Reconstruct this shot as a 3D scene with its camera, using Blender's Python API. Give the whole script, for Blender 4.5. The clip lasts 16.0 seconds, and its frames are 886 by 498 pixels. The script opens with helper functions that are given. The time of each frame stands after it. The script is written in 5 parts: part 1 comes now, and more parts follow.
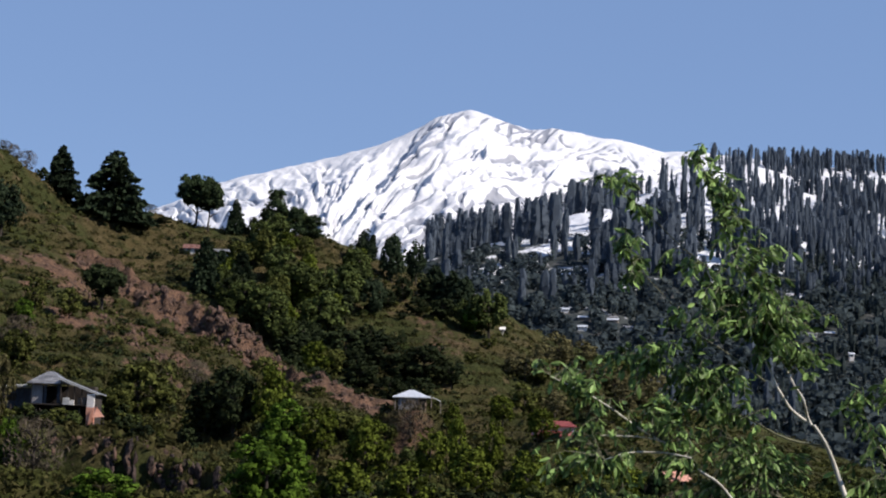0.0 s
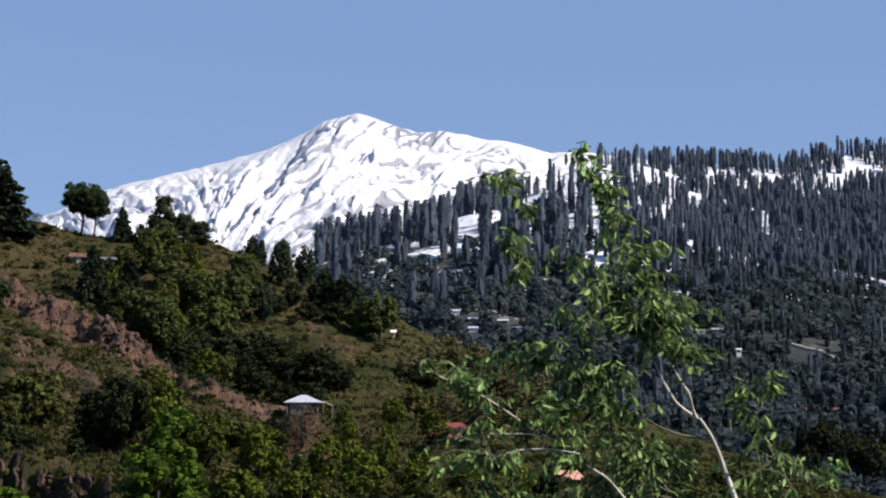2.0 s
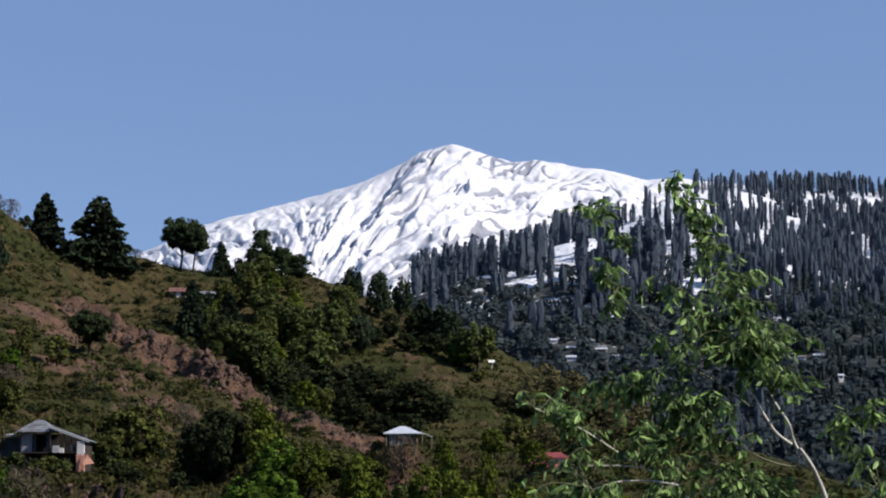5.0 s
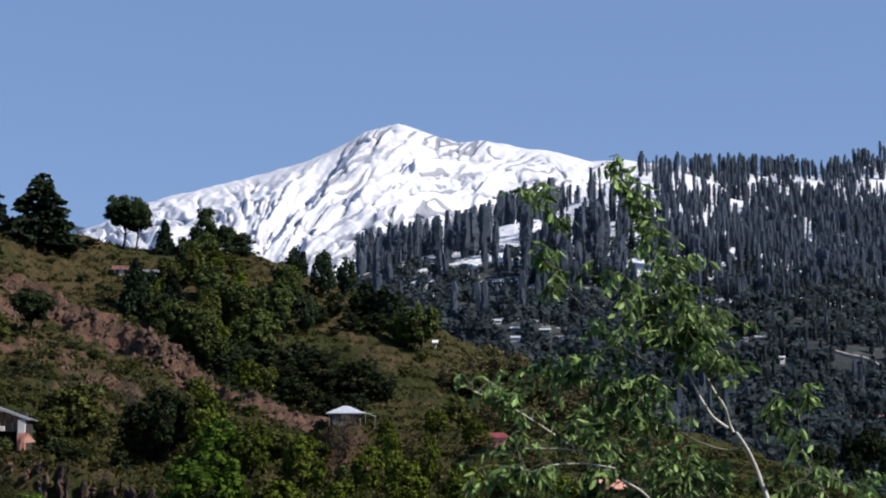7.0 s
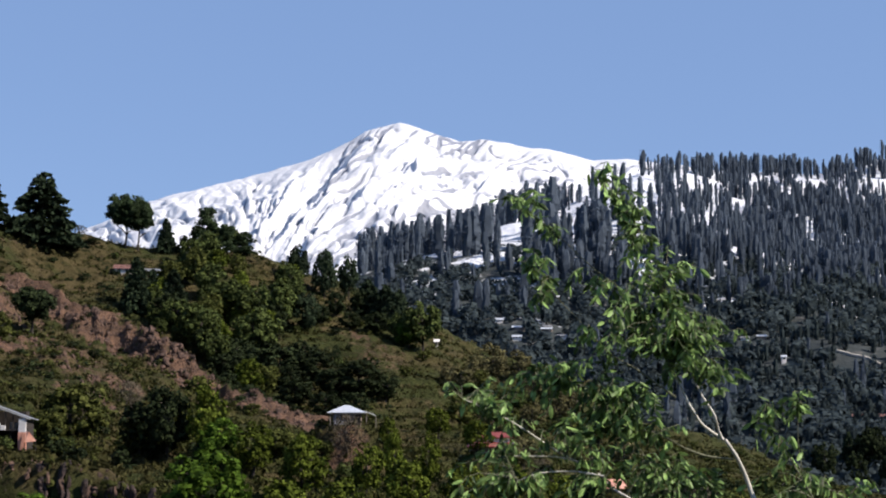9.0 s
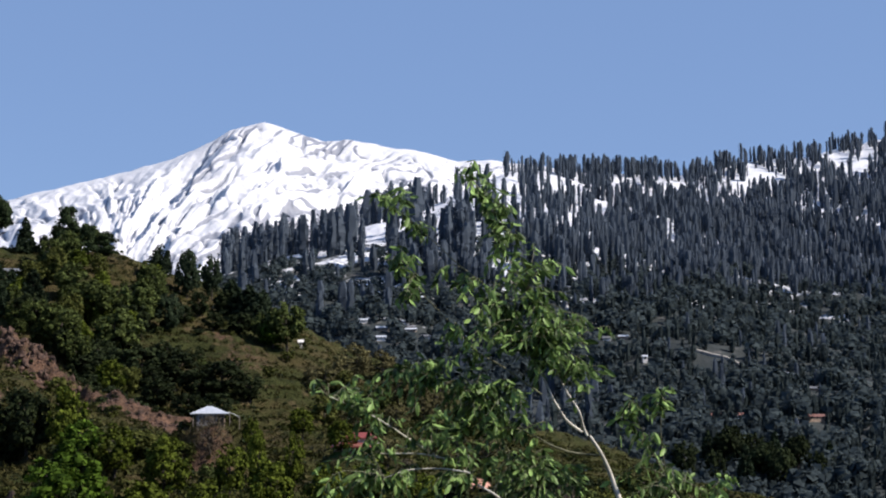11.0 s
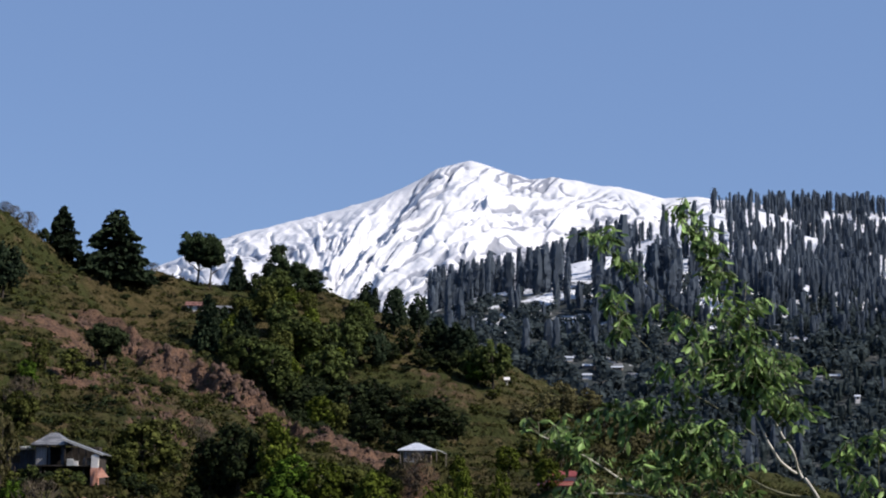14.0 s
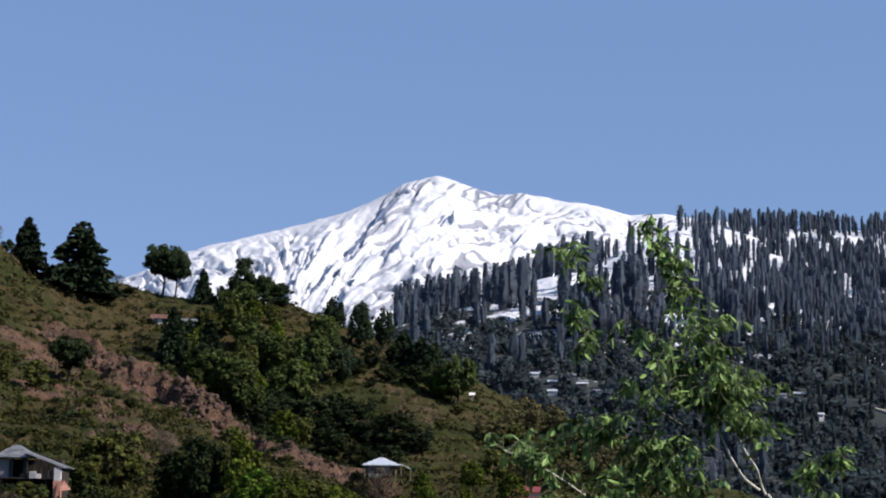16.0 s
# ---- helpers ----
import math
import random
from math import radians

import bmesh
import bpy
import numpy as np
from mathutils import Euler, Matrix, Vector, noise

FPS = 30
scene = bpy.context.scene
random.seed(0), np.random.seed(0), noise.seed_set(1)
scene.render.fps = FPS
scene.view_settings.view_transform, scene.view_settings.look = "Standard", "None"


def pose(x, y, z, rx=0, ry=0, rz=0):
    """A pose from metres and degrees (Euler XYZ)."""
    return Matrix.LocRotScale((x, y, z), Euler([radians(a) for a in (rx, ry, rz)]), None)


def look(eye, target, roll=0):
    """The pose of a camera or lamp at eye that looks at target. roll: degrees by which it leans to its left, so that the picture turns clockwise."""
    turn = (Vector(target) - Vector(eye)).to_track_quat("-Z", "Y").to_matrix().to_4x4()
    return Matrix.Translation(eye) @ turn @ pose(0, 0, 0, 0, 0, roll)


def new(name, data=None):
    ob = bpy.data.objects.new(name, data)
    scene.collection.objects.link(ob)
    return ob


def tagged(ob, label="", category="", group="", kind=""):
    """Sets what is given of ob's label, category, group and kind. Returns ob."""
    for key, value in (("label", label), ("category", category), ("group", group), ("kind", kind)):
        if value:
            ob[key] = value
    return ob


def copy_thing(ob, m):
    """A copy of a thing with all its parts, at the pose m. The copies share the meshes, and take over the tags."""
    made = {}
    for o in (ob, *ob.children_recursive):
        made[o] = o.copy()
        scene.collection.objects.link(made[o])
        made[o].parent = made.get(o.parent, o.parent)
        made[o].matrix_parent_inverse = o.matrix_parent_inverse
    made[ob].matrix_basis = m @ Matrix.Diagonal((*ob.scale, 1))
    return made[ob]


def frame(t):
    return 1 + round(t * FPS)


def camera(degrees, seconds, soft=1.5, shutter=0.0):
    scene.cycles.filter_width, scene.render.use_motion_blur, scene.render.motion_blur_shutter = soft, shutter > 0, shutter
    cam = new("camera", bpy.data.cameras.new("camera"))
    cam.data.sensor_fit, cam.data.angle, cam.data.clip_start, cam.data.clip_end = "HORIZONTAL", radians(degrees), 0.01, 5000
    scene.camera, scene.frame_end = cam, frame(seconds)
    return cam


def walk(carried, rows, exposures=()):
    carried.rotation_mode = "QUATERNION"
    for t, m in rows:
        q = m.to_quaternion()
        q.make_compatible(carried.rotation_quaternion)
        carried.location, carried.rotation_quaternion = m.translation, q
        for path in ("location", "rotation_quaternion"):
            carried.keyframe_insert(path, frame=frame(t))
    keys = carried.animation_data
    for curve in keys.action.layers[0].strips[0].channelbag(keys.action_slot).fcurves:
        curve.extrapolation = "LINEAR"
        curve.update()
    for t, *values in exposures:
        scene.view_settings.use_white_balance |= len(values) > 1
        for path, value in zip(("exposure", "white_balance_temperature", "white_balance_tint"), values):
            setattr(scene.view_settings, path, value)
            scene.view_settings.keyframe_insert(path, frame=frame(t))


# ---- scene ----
cam = camera(28.0, 16.0, soft=2.05)
# seconds, turn to the left, tilt up, lean, step to the right, step up
STEPS = [
    (0.0, 2.237, 6.415, 1.746, -0.076, -0.02),
    (0.5, 3.029, 6.132, 0.487, -0.07, -0.024),
    (1.0, 2.488, 5.903, -0.45, -0.065, -0.028),
    (1.5, 1.16, 6.8, 0.262, -0.059, -0.031),
    (2.0, -1.343, 6.581, 0.329, -0.053, -0.035),
    (2.5, -1.234, 6.272, 0.584, -0.05, -0.032),
    (3.0, 0.338, 5.891, -0.333, -0.048, -0.029),
    (3.2, 0.896, 5.866, -0.106, -0.046, -0.028),
    (5.3, 1.81, 7.638, -0.214, -0.035, -0.016),
    (5.5, 0.973, 7.325, -0.414, -0.034, -0.015),
    (6.0, -0.602, 7.041, -0.427, -0.023, -0.01),
    (6.5, -1.138, 7.196, -0.629, -0.011, -0.005),
    (7.0, 0.0, 6.891, -0.0, 0.0, 0.0),
    (7.5, 1.371, 6.736, -0.069, 0.021, 0.014),
    (8.0, 2.494, 6.822, -0.011, 0.042, 0.029),
    (8.5, 2.001, 6.557, -0.078, 0.063, 0.043),
    (9.0, 0.059, 6.856, 0.045, 0.084, 0.057),
    (9.5, -2.532, 6.722, 0.057, 0.08, 0.052),
    (9.7, -3.309, 6.681, -0.246, 0.078, 0.05),
    (11.8, -4.402, 6.976, -0.351, 0.059, 0.03),
    (12.0, -2.919, 6.957, 0.042, 0.057, 0.028),
    (12.5, -0.199, 6.489, 0.29, 0.053, 0.023),
    (13.0, 2.313, 7.073, 0.167, 0.048, 0.03),
    (13.5, 3.286, 7.973, 0.115, 0.043, 0.037),
    (14.0, 2.343, 8.066, 0.447, 0.039, 0.043),
    (14.5, 2.326, 8.078, 0.263, 0.034, 0.05),
    (15.0, 2.043, 8.164, 0.322, 0.037, 0.046),
    (15.5, 1.729, 8.055, 0.148, 0.039, 0.042),
    (16.0, 1.255, 8.559, 0.791, 0.042, 0.038),
]
walk(cam, [(t, pose(dx, 0, 1.6 + dz, 90 + tilt, 0, turn) @ pose(0, 0, 0, 0, 0, lean)) for t, turn, tilt, lean, dx, dz in STEPS],
     exposures=[(t, stops, warm, 15) for t, stops, warm in ((0.0, 0.52, 6800), (0.5, 0.53, 6750), (1.0, 0.73, 7500), (1.5, 0.58, 6800), (2.0, 0.60, 6850), (2.5, 0.56, 6950), (3.0, 0.60, 6950), (5.5, 0.40, 6600), (6.5, 0.50, 6600), (7.0, 0.45, 6600), (8.0, 0.64, 6750), (9.6, 0.68, 6800), (12.5, 0.45, 6650), (13.5, 0.44, 6650), (16.0, 0.48, 6600))])

# ---- sky and sun ----
SUN_FROM = Vector((0.88, -0.32, 0.80)).normalized()
world = bpy.data.worlds.new("world")
scene.world = world
world.use_nodes = True
wn = world.node_tree
sky = wn.nodes.new("ShaderNodeTexSky")
sky.sky_type, sky.sun_disc = "NISHITA", False
sky.sun_elevation = math.asin(SUN_FROM.z)
sky.sun_rotation = math.atan2(SUN_FROM.x, SUN_FROM.y)
sky.altitude, sky.air_density, sky.dust_density, sky.ozone_density = 1800, 1.0, 0.6, 3.6
wn.nodes["Background"].inputs["Strength"].default_value = 0.0865
haze = wn.nodes.new("ShaderNodeMix")
haze.data_type = "RGBA"
haze.inputs["Factor"].default_value = 0.68
haze.inputs[7].default_value = (1.62, 2.80, 5.25, 1)
wn.links.new(sky.outputs["Color"], haze.inputs[6])
wn.links.new(haze.outputs[2], wn.nodes["Background"].inputs["Color"])
sun = new("sun", bpy.data.lights.new("sun", "SUN"))
sun.data.energy, sun.data.angle, sun.data.color = 5.0, radians(0.53), (1.0, 0.95, 0.87)
sun.matrix_world = look(tuple(SUN_FROM * 500), (0, 0, 0))


# ---- materials ----
class Paint:
    """A node material with short ways to add nodes."""

    def __init__(self, name, rough=0.8, spec=0.3):
        self.mat = bpy.data.materials.new(name)
        self.mat.use_nodes = True
        self.tree = self.mat.node_tree
        self.bsdf = self.tree.nodes["Principled BSDF"]
        self.bsdf.inputs["Roughness"].default_value = rough
        self.bsdf.inputs["Specular IOR Level"].default_value = spec

    def node(self, kind):
        return self.tree.nodes.new(kind)

    def link(self, a, b):
        self.tree.links.new(a, b)

    def noise(self, scale, detail=4.0, rough=0.55, coords="Object", stretch=None):
        tc = self.node("ShaderNodeTexCoord")
        out = tc.outputs[coords]
        if stretch:
            mp = self.node("ShaderNodeMapping")
            mp.inputs["Scale"].default_value = stretch
            self.link(out, mp.inputs["Vector"])
            out = mp.outputs["Vector"]
        n = self.node("ShaderNodeTexNoise")
        n.inputs["Scale"].default_value, n.inputs["Detail"].default_value, n.inputs["Roughness"].default_value = scale, detail, rough
        self.link(out, n.inputs["Vector"])
        return n.outputs["Fac"]

    def ramp(self, fac, lo, hi):
        r = self.node("ShaderNodeMapRange")
        r.interpolation_type = "SMOOTHSTEP"
        r.inputs["From Min"].default_value, r.inputs["From Max"].default_value = lo, hi
        self.link(fac, r.inputs["Value"])
        return r.outputs["Result"]

    def mix(self, fac, a, b, how="MIX"):
        m = self.node("ShaderNodeMix")
        m.data_type, m.blend_type = "RGBA", how
        if isinstance(fac, (int, float)):
            m.inputs["Factor"].default_value = fac
        else:
            self.link(fac, m.inputs["Factor"])
        for key, v in (("A", a), ("B", b)):
            slot = m.inputs[6 if key == "A" else 7]
            if isinstance(v, tuple):
                slot.default_value = (*v, 1)
            else:
                self.link(v, slot)
        return m.outputs[2]

    def math(self, how, a, b):
        m = self.node("ShaderNodeMath")
        m.operation = how
        for k, v in enumerate((a, b)):
            if isinstance(v, (int, float)):
                m.inputs[k].default_value = v
            else:
                self.link(v, m.inputs[k])
        return m.outputs[0]

    def colour(self, c):
        if isinstance(c, tuple):
            self.bsdf.inputs["Base Color"].default_value = (*c, 1)
        else:
            self.link(c, self.bsdf.inputs["Base Color"])

    def bump(self, height, distance, strength=0.6):
        b = self.node("ShaderNodeBump")
        b.inputs["Distance"].default_value, b.inputs["Strength"].default_value = distance, strength
        self.link(height, b.inputs["Height"])
        self.link(b.outputs["Normal"], self.bsdf.inputs["Normal"])

    def upness(self):
        g, s = self.node("ShaderNodeNewGeometry"), self.node("ShaderNodeSeparateXYZ")
        self.link(g.outputs["True Normal"], s.inputs["Vector"])
        return s.outputs["Z"]

    def altitude(self):
        g, s = self.node("ShaderNodeNewGeometry"), self.node("ShaderNodeSeparateXYZ")
        self.link(g.outputs["Position"], s.inputs["Vector"])
        return s.outputs["Z"]

    def stored(self, name):
        n = self.node("ShaderNodeAttribute")
        n.attribute_name = name
        return n.outputs["Fac"]

    def chance(self, island=False):
        return self.node("ShaderNodeNewGeometry").outputs["Random Per Island"] if island else self.node("ShaderNodeObjectInfo").outputs["Random"]


def hill_material():
    p = Paint("hillside_turf", 0.95, 0.05)
    grass = p.mix(p.ramp(p.noise(0.06, 5, 0.6), 0.40, 0.58), (0.064, 0.051, 0.024), (0.035, 0.041, 0.014))
    grass = p.mix(p.ramp(p.noise(0.45, 5, 0.65), 0.46, 0.66), grass, (0.012, 0.014, 0.005))
    grass = p.mix(p.ramp(p.noise(0.30, 5, 0.6), 0.56, 0.68), grass, (0.078, 0.061, 0.032))
    g, s = p.node("ShaderNodeNewGeometry"), p.node("ShaderNodeSeparateXYZ")
    p.link(g.outputs["Position"], s.inputs["Vector"])
    wet = p.math("ADD", s.outputs["X"], p.math("MULTIPLY", p.math("SUBTRACT", p.noise(0.05, 4), 0.5), 60.0))
    grass = p.mix(p.math("MULTIPLY", p.ramp(wet, -8.0, 26.0), 0.5), grass, (0.036, 0.042, 0.015))
    earth = p.mix(p.ramp(p.noise(0.35, 5), 0.4, 0.62), (0.145, 0.086, 0.058), (0.082, 0.052, 0.036))
    earth = p.mix(p.ramp(p.noise(2.2, 4), 0.45, 0.7), earth, (0.050, 0.036, 0.032))
    bare = p.stored("bare")
    bare = p.math("ADD", bare, p.math("MULTIPLY", p.math("SUBTRACT", p.noise(0.9, 5, 0.65), 0.5), 0.9))
    p.colour(p.mix(p.ramp(bare, 0.32, 0.62), grass, earth))
    p.bump(p.noise(1.1, 7, 0.7), 0.9, 1.0)
    return p.mat


def woods_floor_material():
    p = Paint("forest_floor", 0.95, 0.1)
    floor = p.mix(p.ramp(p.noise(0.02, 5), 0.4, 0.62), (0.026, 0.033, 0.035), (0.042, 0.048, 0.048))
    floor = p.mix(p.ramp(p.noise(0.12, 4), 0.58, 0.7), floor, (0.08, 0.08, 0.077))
    high = p.math("ADD", p.altitude(), p.math("MULTIPLY", p.math("SUBTRACT", p.noise(0.018, 5, 0.65), 0.5), 330.0))
    snow = p.mix(p.ramp(p.noise(0.05, 3), 0.3, 0.7), (0.62, 0.64, 0.68), (0.52, 0.55, 0.60))
    p.colour(p.mix(p.ramp(high, 110.0, 130.0), floor, snow))
    p.bump(p.noise(0.12, 5), 3.0, 0.6)
    return p.mat


def snow_material():
    p = Paint("mountain_snow", 0.55, 0.3)
    snow = p.mix(p.ramp(p.noise(0.008, 6, 0.6), 0.4, 0.65), (0.55, 0.56, 0.585), (0.46, 0.48, 0.52))
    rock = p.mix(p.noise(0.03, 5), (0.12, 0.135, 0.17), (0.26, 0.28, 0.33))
    # blue-grey blended into the snow by the stored amount, broken up by noise
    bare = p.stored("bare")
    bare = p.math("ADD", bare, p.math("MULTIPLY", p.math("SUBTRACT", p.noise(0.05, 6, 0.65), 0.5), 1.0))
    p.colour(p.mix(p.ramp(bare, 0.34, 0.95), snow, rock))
    p.bump(p.noise(0.03, 6, 0.6), 6.0, 0.6)
    return p.mat


def foliage(name, dark, light, island=True, glow=0.22, rough=0.8, spec=0.04, patches=5.0, power=1.4, share=0.3):
    """Leaves that let some light through."""
    p = Paint(name, rough, spec)
    patch = p.ramp(p.noise(patches, 3), 0.35, 0.65)
    c = p.mix(p.math("ADD", p.math("MULTIPLY", p.math("POWER", p.chance(island), power), 1 - share), p.math("MULTIPLY", patch, share)), dark, light)
    tone, grey = p.math("ADD", p.math("MULTIPLY", p.chance(), 0.55), 0.75), p.node("ShaderNodeCombineColor")
    for k, warm in enumerate((1.03, 1.0, 0.96)):
        p.link(p.math("MULTIPLY", tone, warm), grey.inputs[k])
    c = p.mix(1.0, c, grey.outputs[0], "MULTIPLY")
    p.colour(c)
    t, m = p.node("ShaderNodeBsdfTranslucent"), p.node("ShaderNodeMixShader")
    m.inputs["Fac"].default_value = glow
    p.link(c, t.inputs["Color"])
    p.link(p.bsdf.outputs[0], m.inputs[1])
    p.link(t.outputs[0], m.inputs[2])
    p.link(m.outputs[0], p.tree.nodes["Material Output"].inputs["Surface"])
    return p.mat


def plain(name, a, b, scale=1.5, rough=0.8, bump=0.02, stretch=None, metal=0.0):
    """A worn surface of two close tones, with fine relief."""
    p = Paint(name, rough, 0.3)
    n = p.noise(scale, 5, 0.6, stretch=stretch)
    c = p.mix(p.ramp(n, 0.35, 0.68), a, b)
    p.colour(p.mix(p.ramp(p.noise(scale * 6, 3), 0.55, 0.8), c, tuple(0.7 * v for v in a)))
    p.bsdf.inputs["Metallic"].default_value = metal
    p.bump(n, bump)
    return p.mat


TURF = hill_material()
FLOOR = woods_floor_material()
SNOWY = snow_material()
FIR_LEAF = foliage("fir_needles", (0.0064, 0.012, 0.008), (0.0301, 0.0464, 0.0243), glow=0.1)
PINE_LEAF = foliage("pine_needles", (0.008, 0.0144, 0.008), (0.0371, 0.058, 0.0255), glow=0.12)
GREEN_LEAF = foliage("green_leaves", (0.006, 0.011, 0.004), (0.092, 0.122, 0.038))
BRIGHT_LEAF = foliage("fresh_leaves", (0.0077, 0.0198, 0.00275), (0.0988, 0.177, 0.0236), glow=0.3)
OLIVE_LEAF = foliage("olive_leaves", (0.008, 0.012, 0.003), (0.112, 0.128, 0.036))
MOSS_LEAF = foliage("yellow_green_leaves", (0.009, 0.015, 0.002), (0.118, 0.158, 0.024))
# near-black: shadow inside thickets and gully is put into this leaf colour
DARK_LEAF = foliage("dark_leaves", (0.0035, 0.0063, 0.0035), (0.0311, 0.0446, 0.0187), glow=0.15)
TWIG_LEAF = foliage("bare_twigs", (0.0448, 0.0384, 0.0296), (0.114, 0.0975, 0.0747), glow=0.05)
# aerial haze put into the needles: blue-grey tones, high glow to flatten shading
HAZED_LEAF = foliage("hazed_far_needles", (0.064, 0.086, 0.118), (0.118, 0.154, 0.204), glow=0.45, patches=0.03)
# distance haze is mixed into this scrub colour as a bluish cast
HAZED_SCRUB = foliage("hazed_scrub_leaves", (0.035, 0.050, 0.059), (0.070, 0.095, 0.104), glow=0.45, patches=0.02)
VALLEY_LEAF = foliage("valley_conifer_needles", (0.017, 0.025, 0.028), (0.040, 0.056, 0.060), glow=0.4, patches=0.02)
# leaf tones run from shadow-dark to highlight-pale, so sun contrast is partly painted
WILLOW_LEAF = foliage("willow_leaves", (0.004, 0.018, 0.004), (0.310, 0.500, 0.160), glow=0.24, rough=0.45, spec=0.14, power=1.4, share=0.15)
TUFT_LEAF = foliage("grass_tufts", (0.018, 0.021, 0.0070), (0.090, 0.085, 0.0340), glow=0.2, patches=0.12)
BUD_LEAF = foliage("budding_leaves", (0.040, 0.038, 0.020), (0.130, 0.124, 0.058), glow=0.15)
WEED_LEAF = foliage("weeds", (0.009, 0.011, 0.004), (0.062, 0.070, 0.021), glow=0.2, patches=0.12)
BARK = plain("grey_bark", (0.085, 0.066, 0.052), (0.150, 0.120, 0.098), 3.0, 0.9, 0.03, (1, 1, 0.2))
DARK_BARK = plain("dark_bark", (0.022, 0.018, 0.015), (0.050, 0.041, 0.034), 3.0, 0.9, 0.03, (1, 1, 0.2))
PALE_BARK = plain("pale_bark", (0.36, 0.34, 0.29), (0.54, 0.52, 0.46), 12.0, 0.7, 0.004, (1, 1, 0.3))
# dark rock, with the shade of its clefts and overhang put into the colour
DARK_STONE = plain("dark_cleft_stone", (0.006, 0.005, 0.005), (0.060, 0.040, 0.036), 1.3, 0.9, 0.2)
STONE = plain("outcrop_stone", (0.030, 0.019, 0.014), (0.118, 0.070, 0.052), 0.8, 0.9, 0.15)
TIN = plain("grey_sheet_metal", (0.096, 0.1, 0.108), (0.2805, 0.2848, 0.2975), 0.7, 0.45, 0.01, (1, 6, 1), 0.25)
PALE_TIN = plain("pale_sheet_metal", (0.384, 0.416, 0.464), (0.544, 0.5695, 0.612), 0.7, 0.42, 0.01, (1, 6, 1), 0.15)
RED_TIN = plain("red_painted_metal", (0.15, 0.032, 0.028), (0.23, 0.062, 0.052), 0.9, 0.5, 0.01)
RUST_TIN = plain("rust_red_metal", (0.105, 0.050, 0.042), (0.18, 0.090, 0.075), 0.9, 0.7, 0.01)
LIME = plain("limewashed_plaster", (0.528, 0.512, 0.496), (0.68, 0.663, 0.646), 1.2, 0.9, 0.01)
MUD = plain("mud_plaster", (0.20, 0.150, 0.115), (0.30, 0.230, 0.180), 1.2, 0.95, 0.02)
PLANK = plain("weathered_planks", (0.125, 0.105, 0.090), (0.230, 0.200, 0.175), 2.0, 0.85, 0.01, (8, 8, 0.6))
DARK_WOOD = plain("dark_timber", (0.018, 0.015, 0.013), (0.042, 0.034, 0.029), 3.0, 0.8, 0.01)
TWIG_BARK = plain("green_brown_twig_bark", (0.075, 0.080, 0.045), (0.130, 0.130, 0.080), 20.0, 0.7, 0.001)
DUST = plain("path_dust", (0.26, 0.24, 0.21), (0.36, 0.34, 0.30), 0.3, 0.95, 0.05)
GREY_PLANK = plain("pale_grey_planks", (0.176, 0.176, 0.188), (0.289, 0.289, 0.306), 2.0, 0.85, 0.01, (8, 8, 0.6))
BLUE_PAINT = plain("blue_grey_paint", (0.022, 0.028, 0.040), (0.050, 0.062, 0.082), 2.0, 0.7, 0.01)
PALE_BOARD = plain("pale_dusty_boards", (0.288, 0.296, 0.296), (0.442, 0.4505, 0.442), 2.0, 0.8, 0.01)
SALMON = plain("salmon_paint", (0.448, 0.192, 0.128), (0.595, 0.323, 0.238), 1.5, 0.8, 0.01)
TERRACOTTA = plain("salmon_tarpaulin", (0.36, 0.17, 0.12), (0.50, 0.27, 0.21), 2.0, 0.7, 0.02)

# ---- land forms ----
EYE = 1.6


def smooth(a, b, v):
    u = np.clip((v - a) / (b - a), 0, 1)
    return u * u * (3 - 2 * u)


def lattice(ix, iy, seed):
    h = (ix.astype(np.int64) * 374761393 + iy.astype(np.int64) * 668265263 + seed * 974634777) & 0xFFFFFFFF
    h = ((h ^ (h >> 13)) * 1274126177) & 0xFFFFFFFF
    return ((h ^ (h >> 16)) & 0xFFFF) / 32767.5 - 1


def vnoise(x, y, seed=0):
    """Smooth noise from -1 to 1 on a lattice one unit wide."""
    fx, fy = np.floor(x), np.floor(y)
    u, v = x - fx, y - fy
    u, v = u * u * u * (u * (u * 6 - 15) + 10), v * v * v * (v * (v * 6 - 15) + 10)
    a, b = lattice(fx, fy, seed), lattice(fx + 1, fy, seed)
    c, d = lattice(fx, fy + 1, seed), lattice(fx + 1, fy + 1, seed)
    return (a * (1 - u) + b * u) * (1 - v) + (c * (1 - u) + d * u) * v


def fbm(x, y, octaves=4, seed=0, gain=0.5):
    total, amp = 0, 1.0
    for k in range(octaves):
        total = total + amp * vnoise(x * 2**k + 17.3 * k, y * 2**k - 9.1 * k, seed + k)
        amp *= gain
    return total


def ridged(x, y, octaves=4, seed=0):
    total, amp, w = 0, 1.0, 1.0
    for k in range(octaves):
        n = (1 - np.abs(vnoise(x * 2**k + 5.7 * k, y * 2**k + 3.3 * k, seed + k))) ** 2
        total = total + amp * w * n
        w = np.clip(n * 1.4, 0, 1)
        amp *= 0.5
    return total


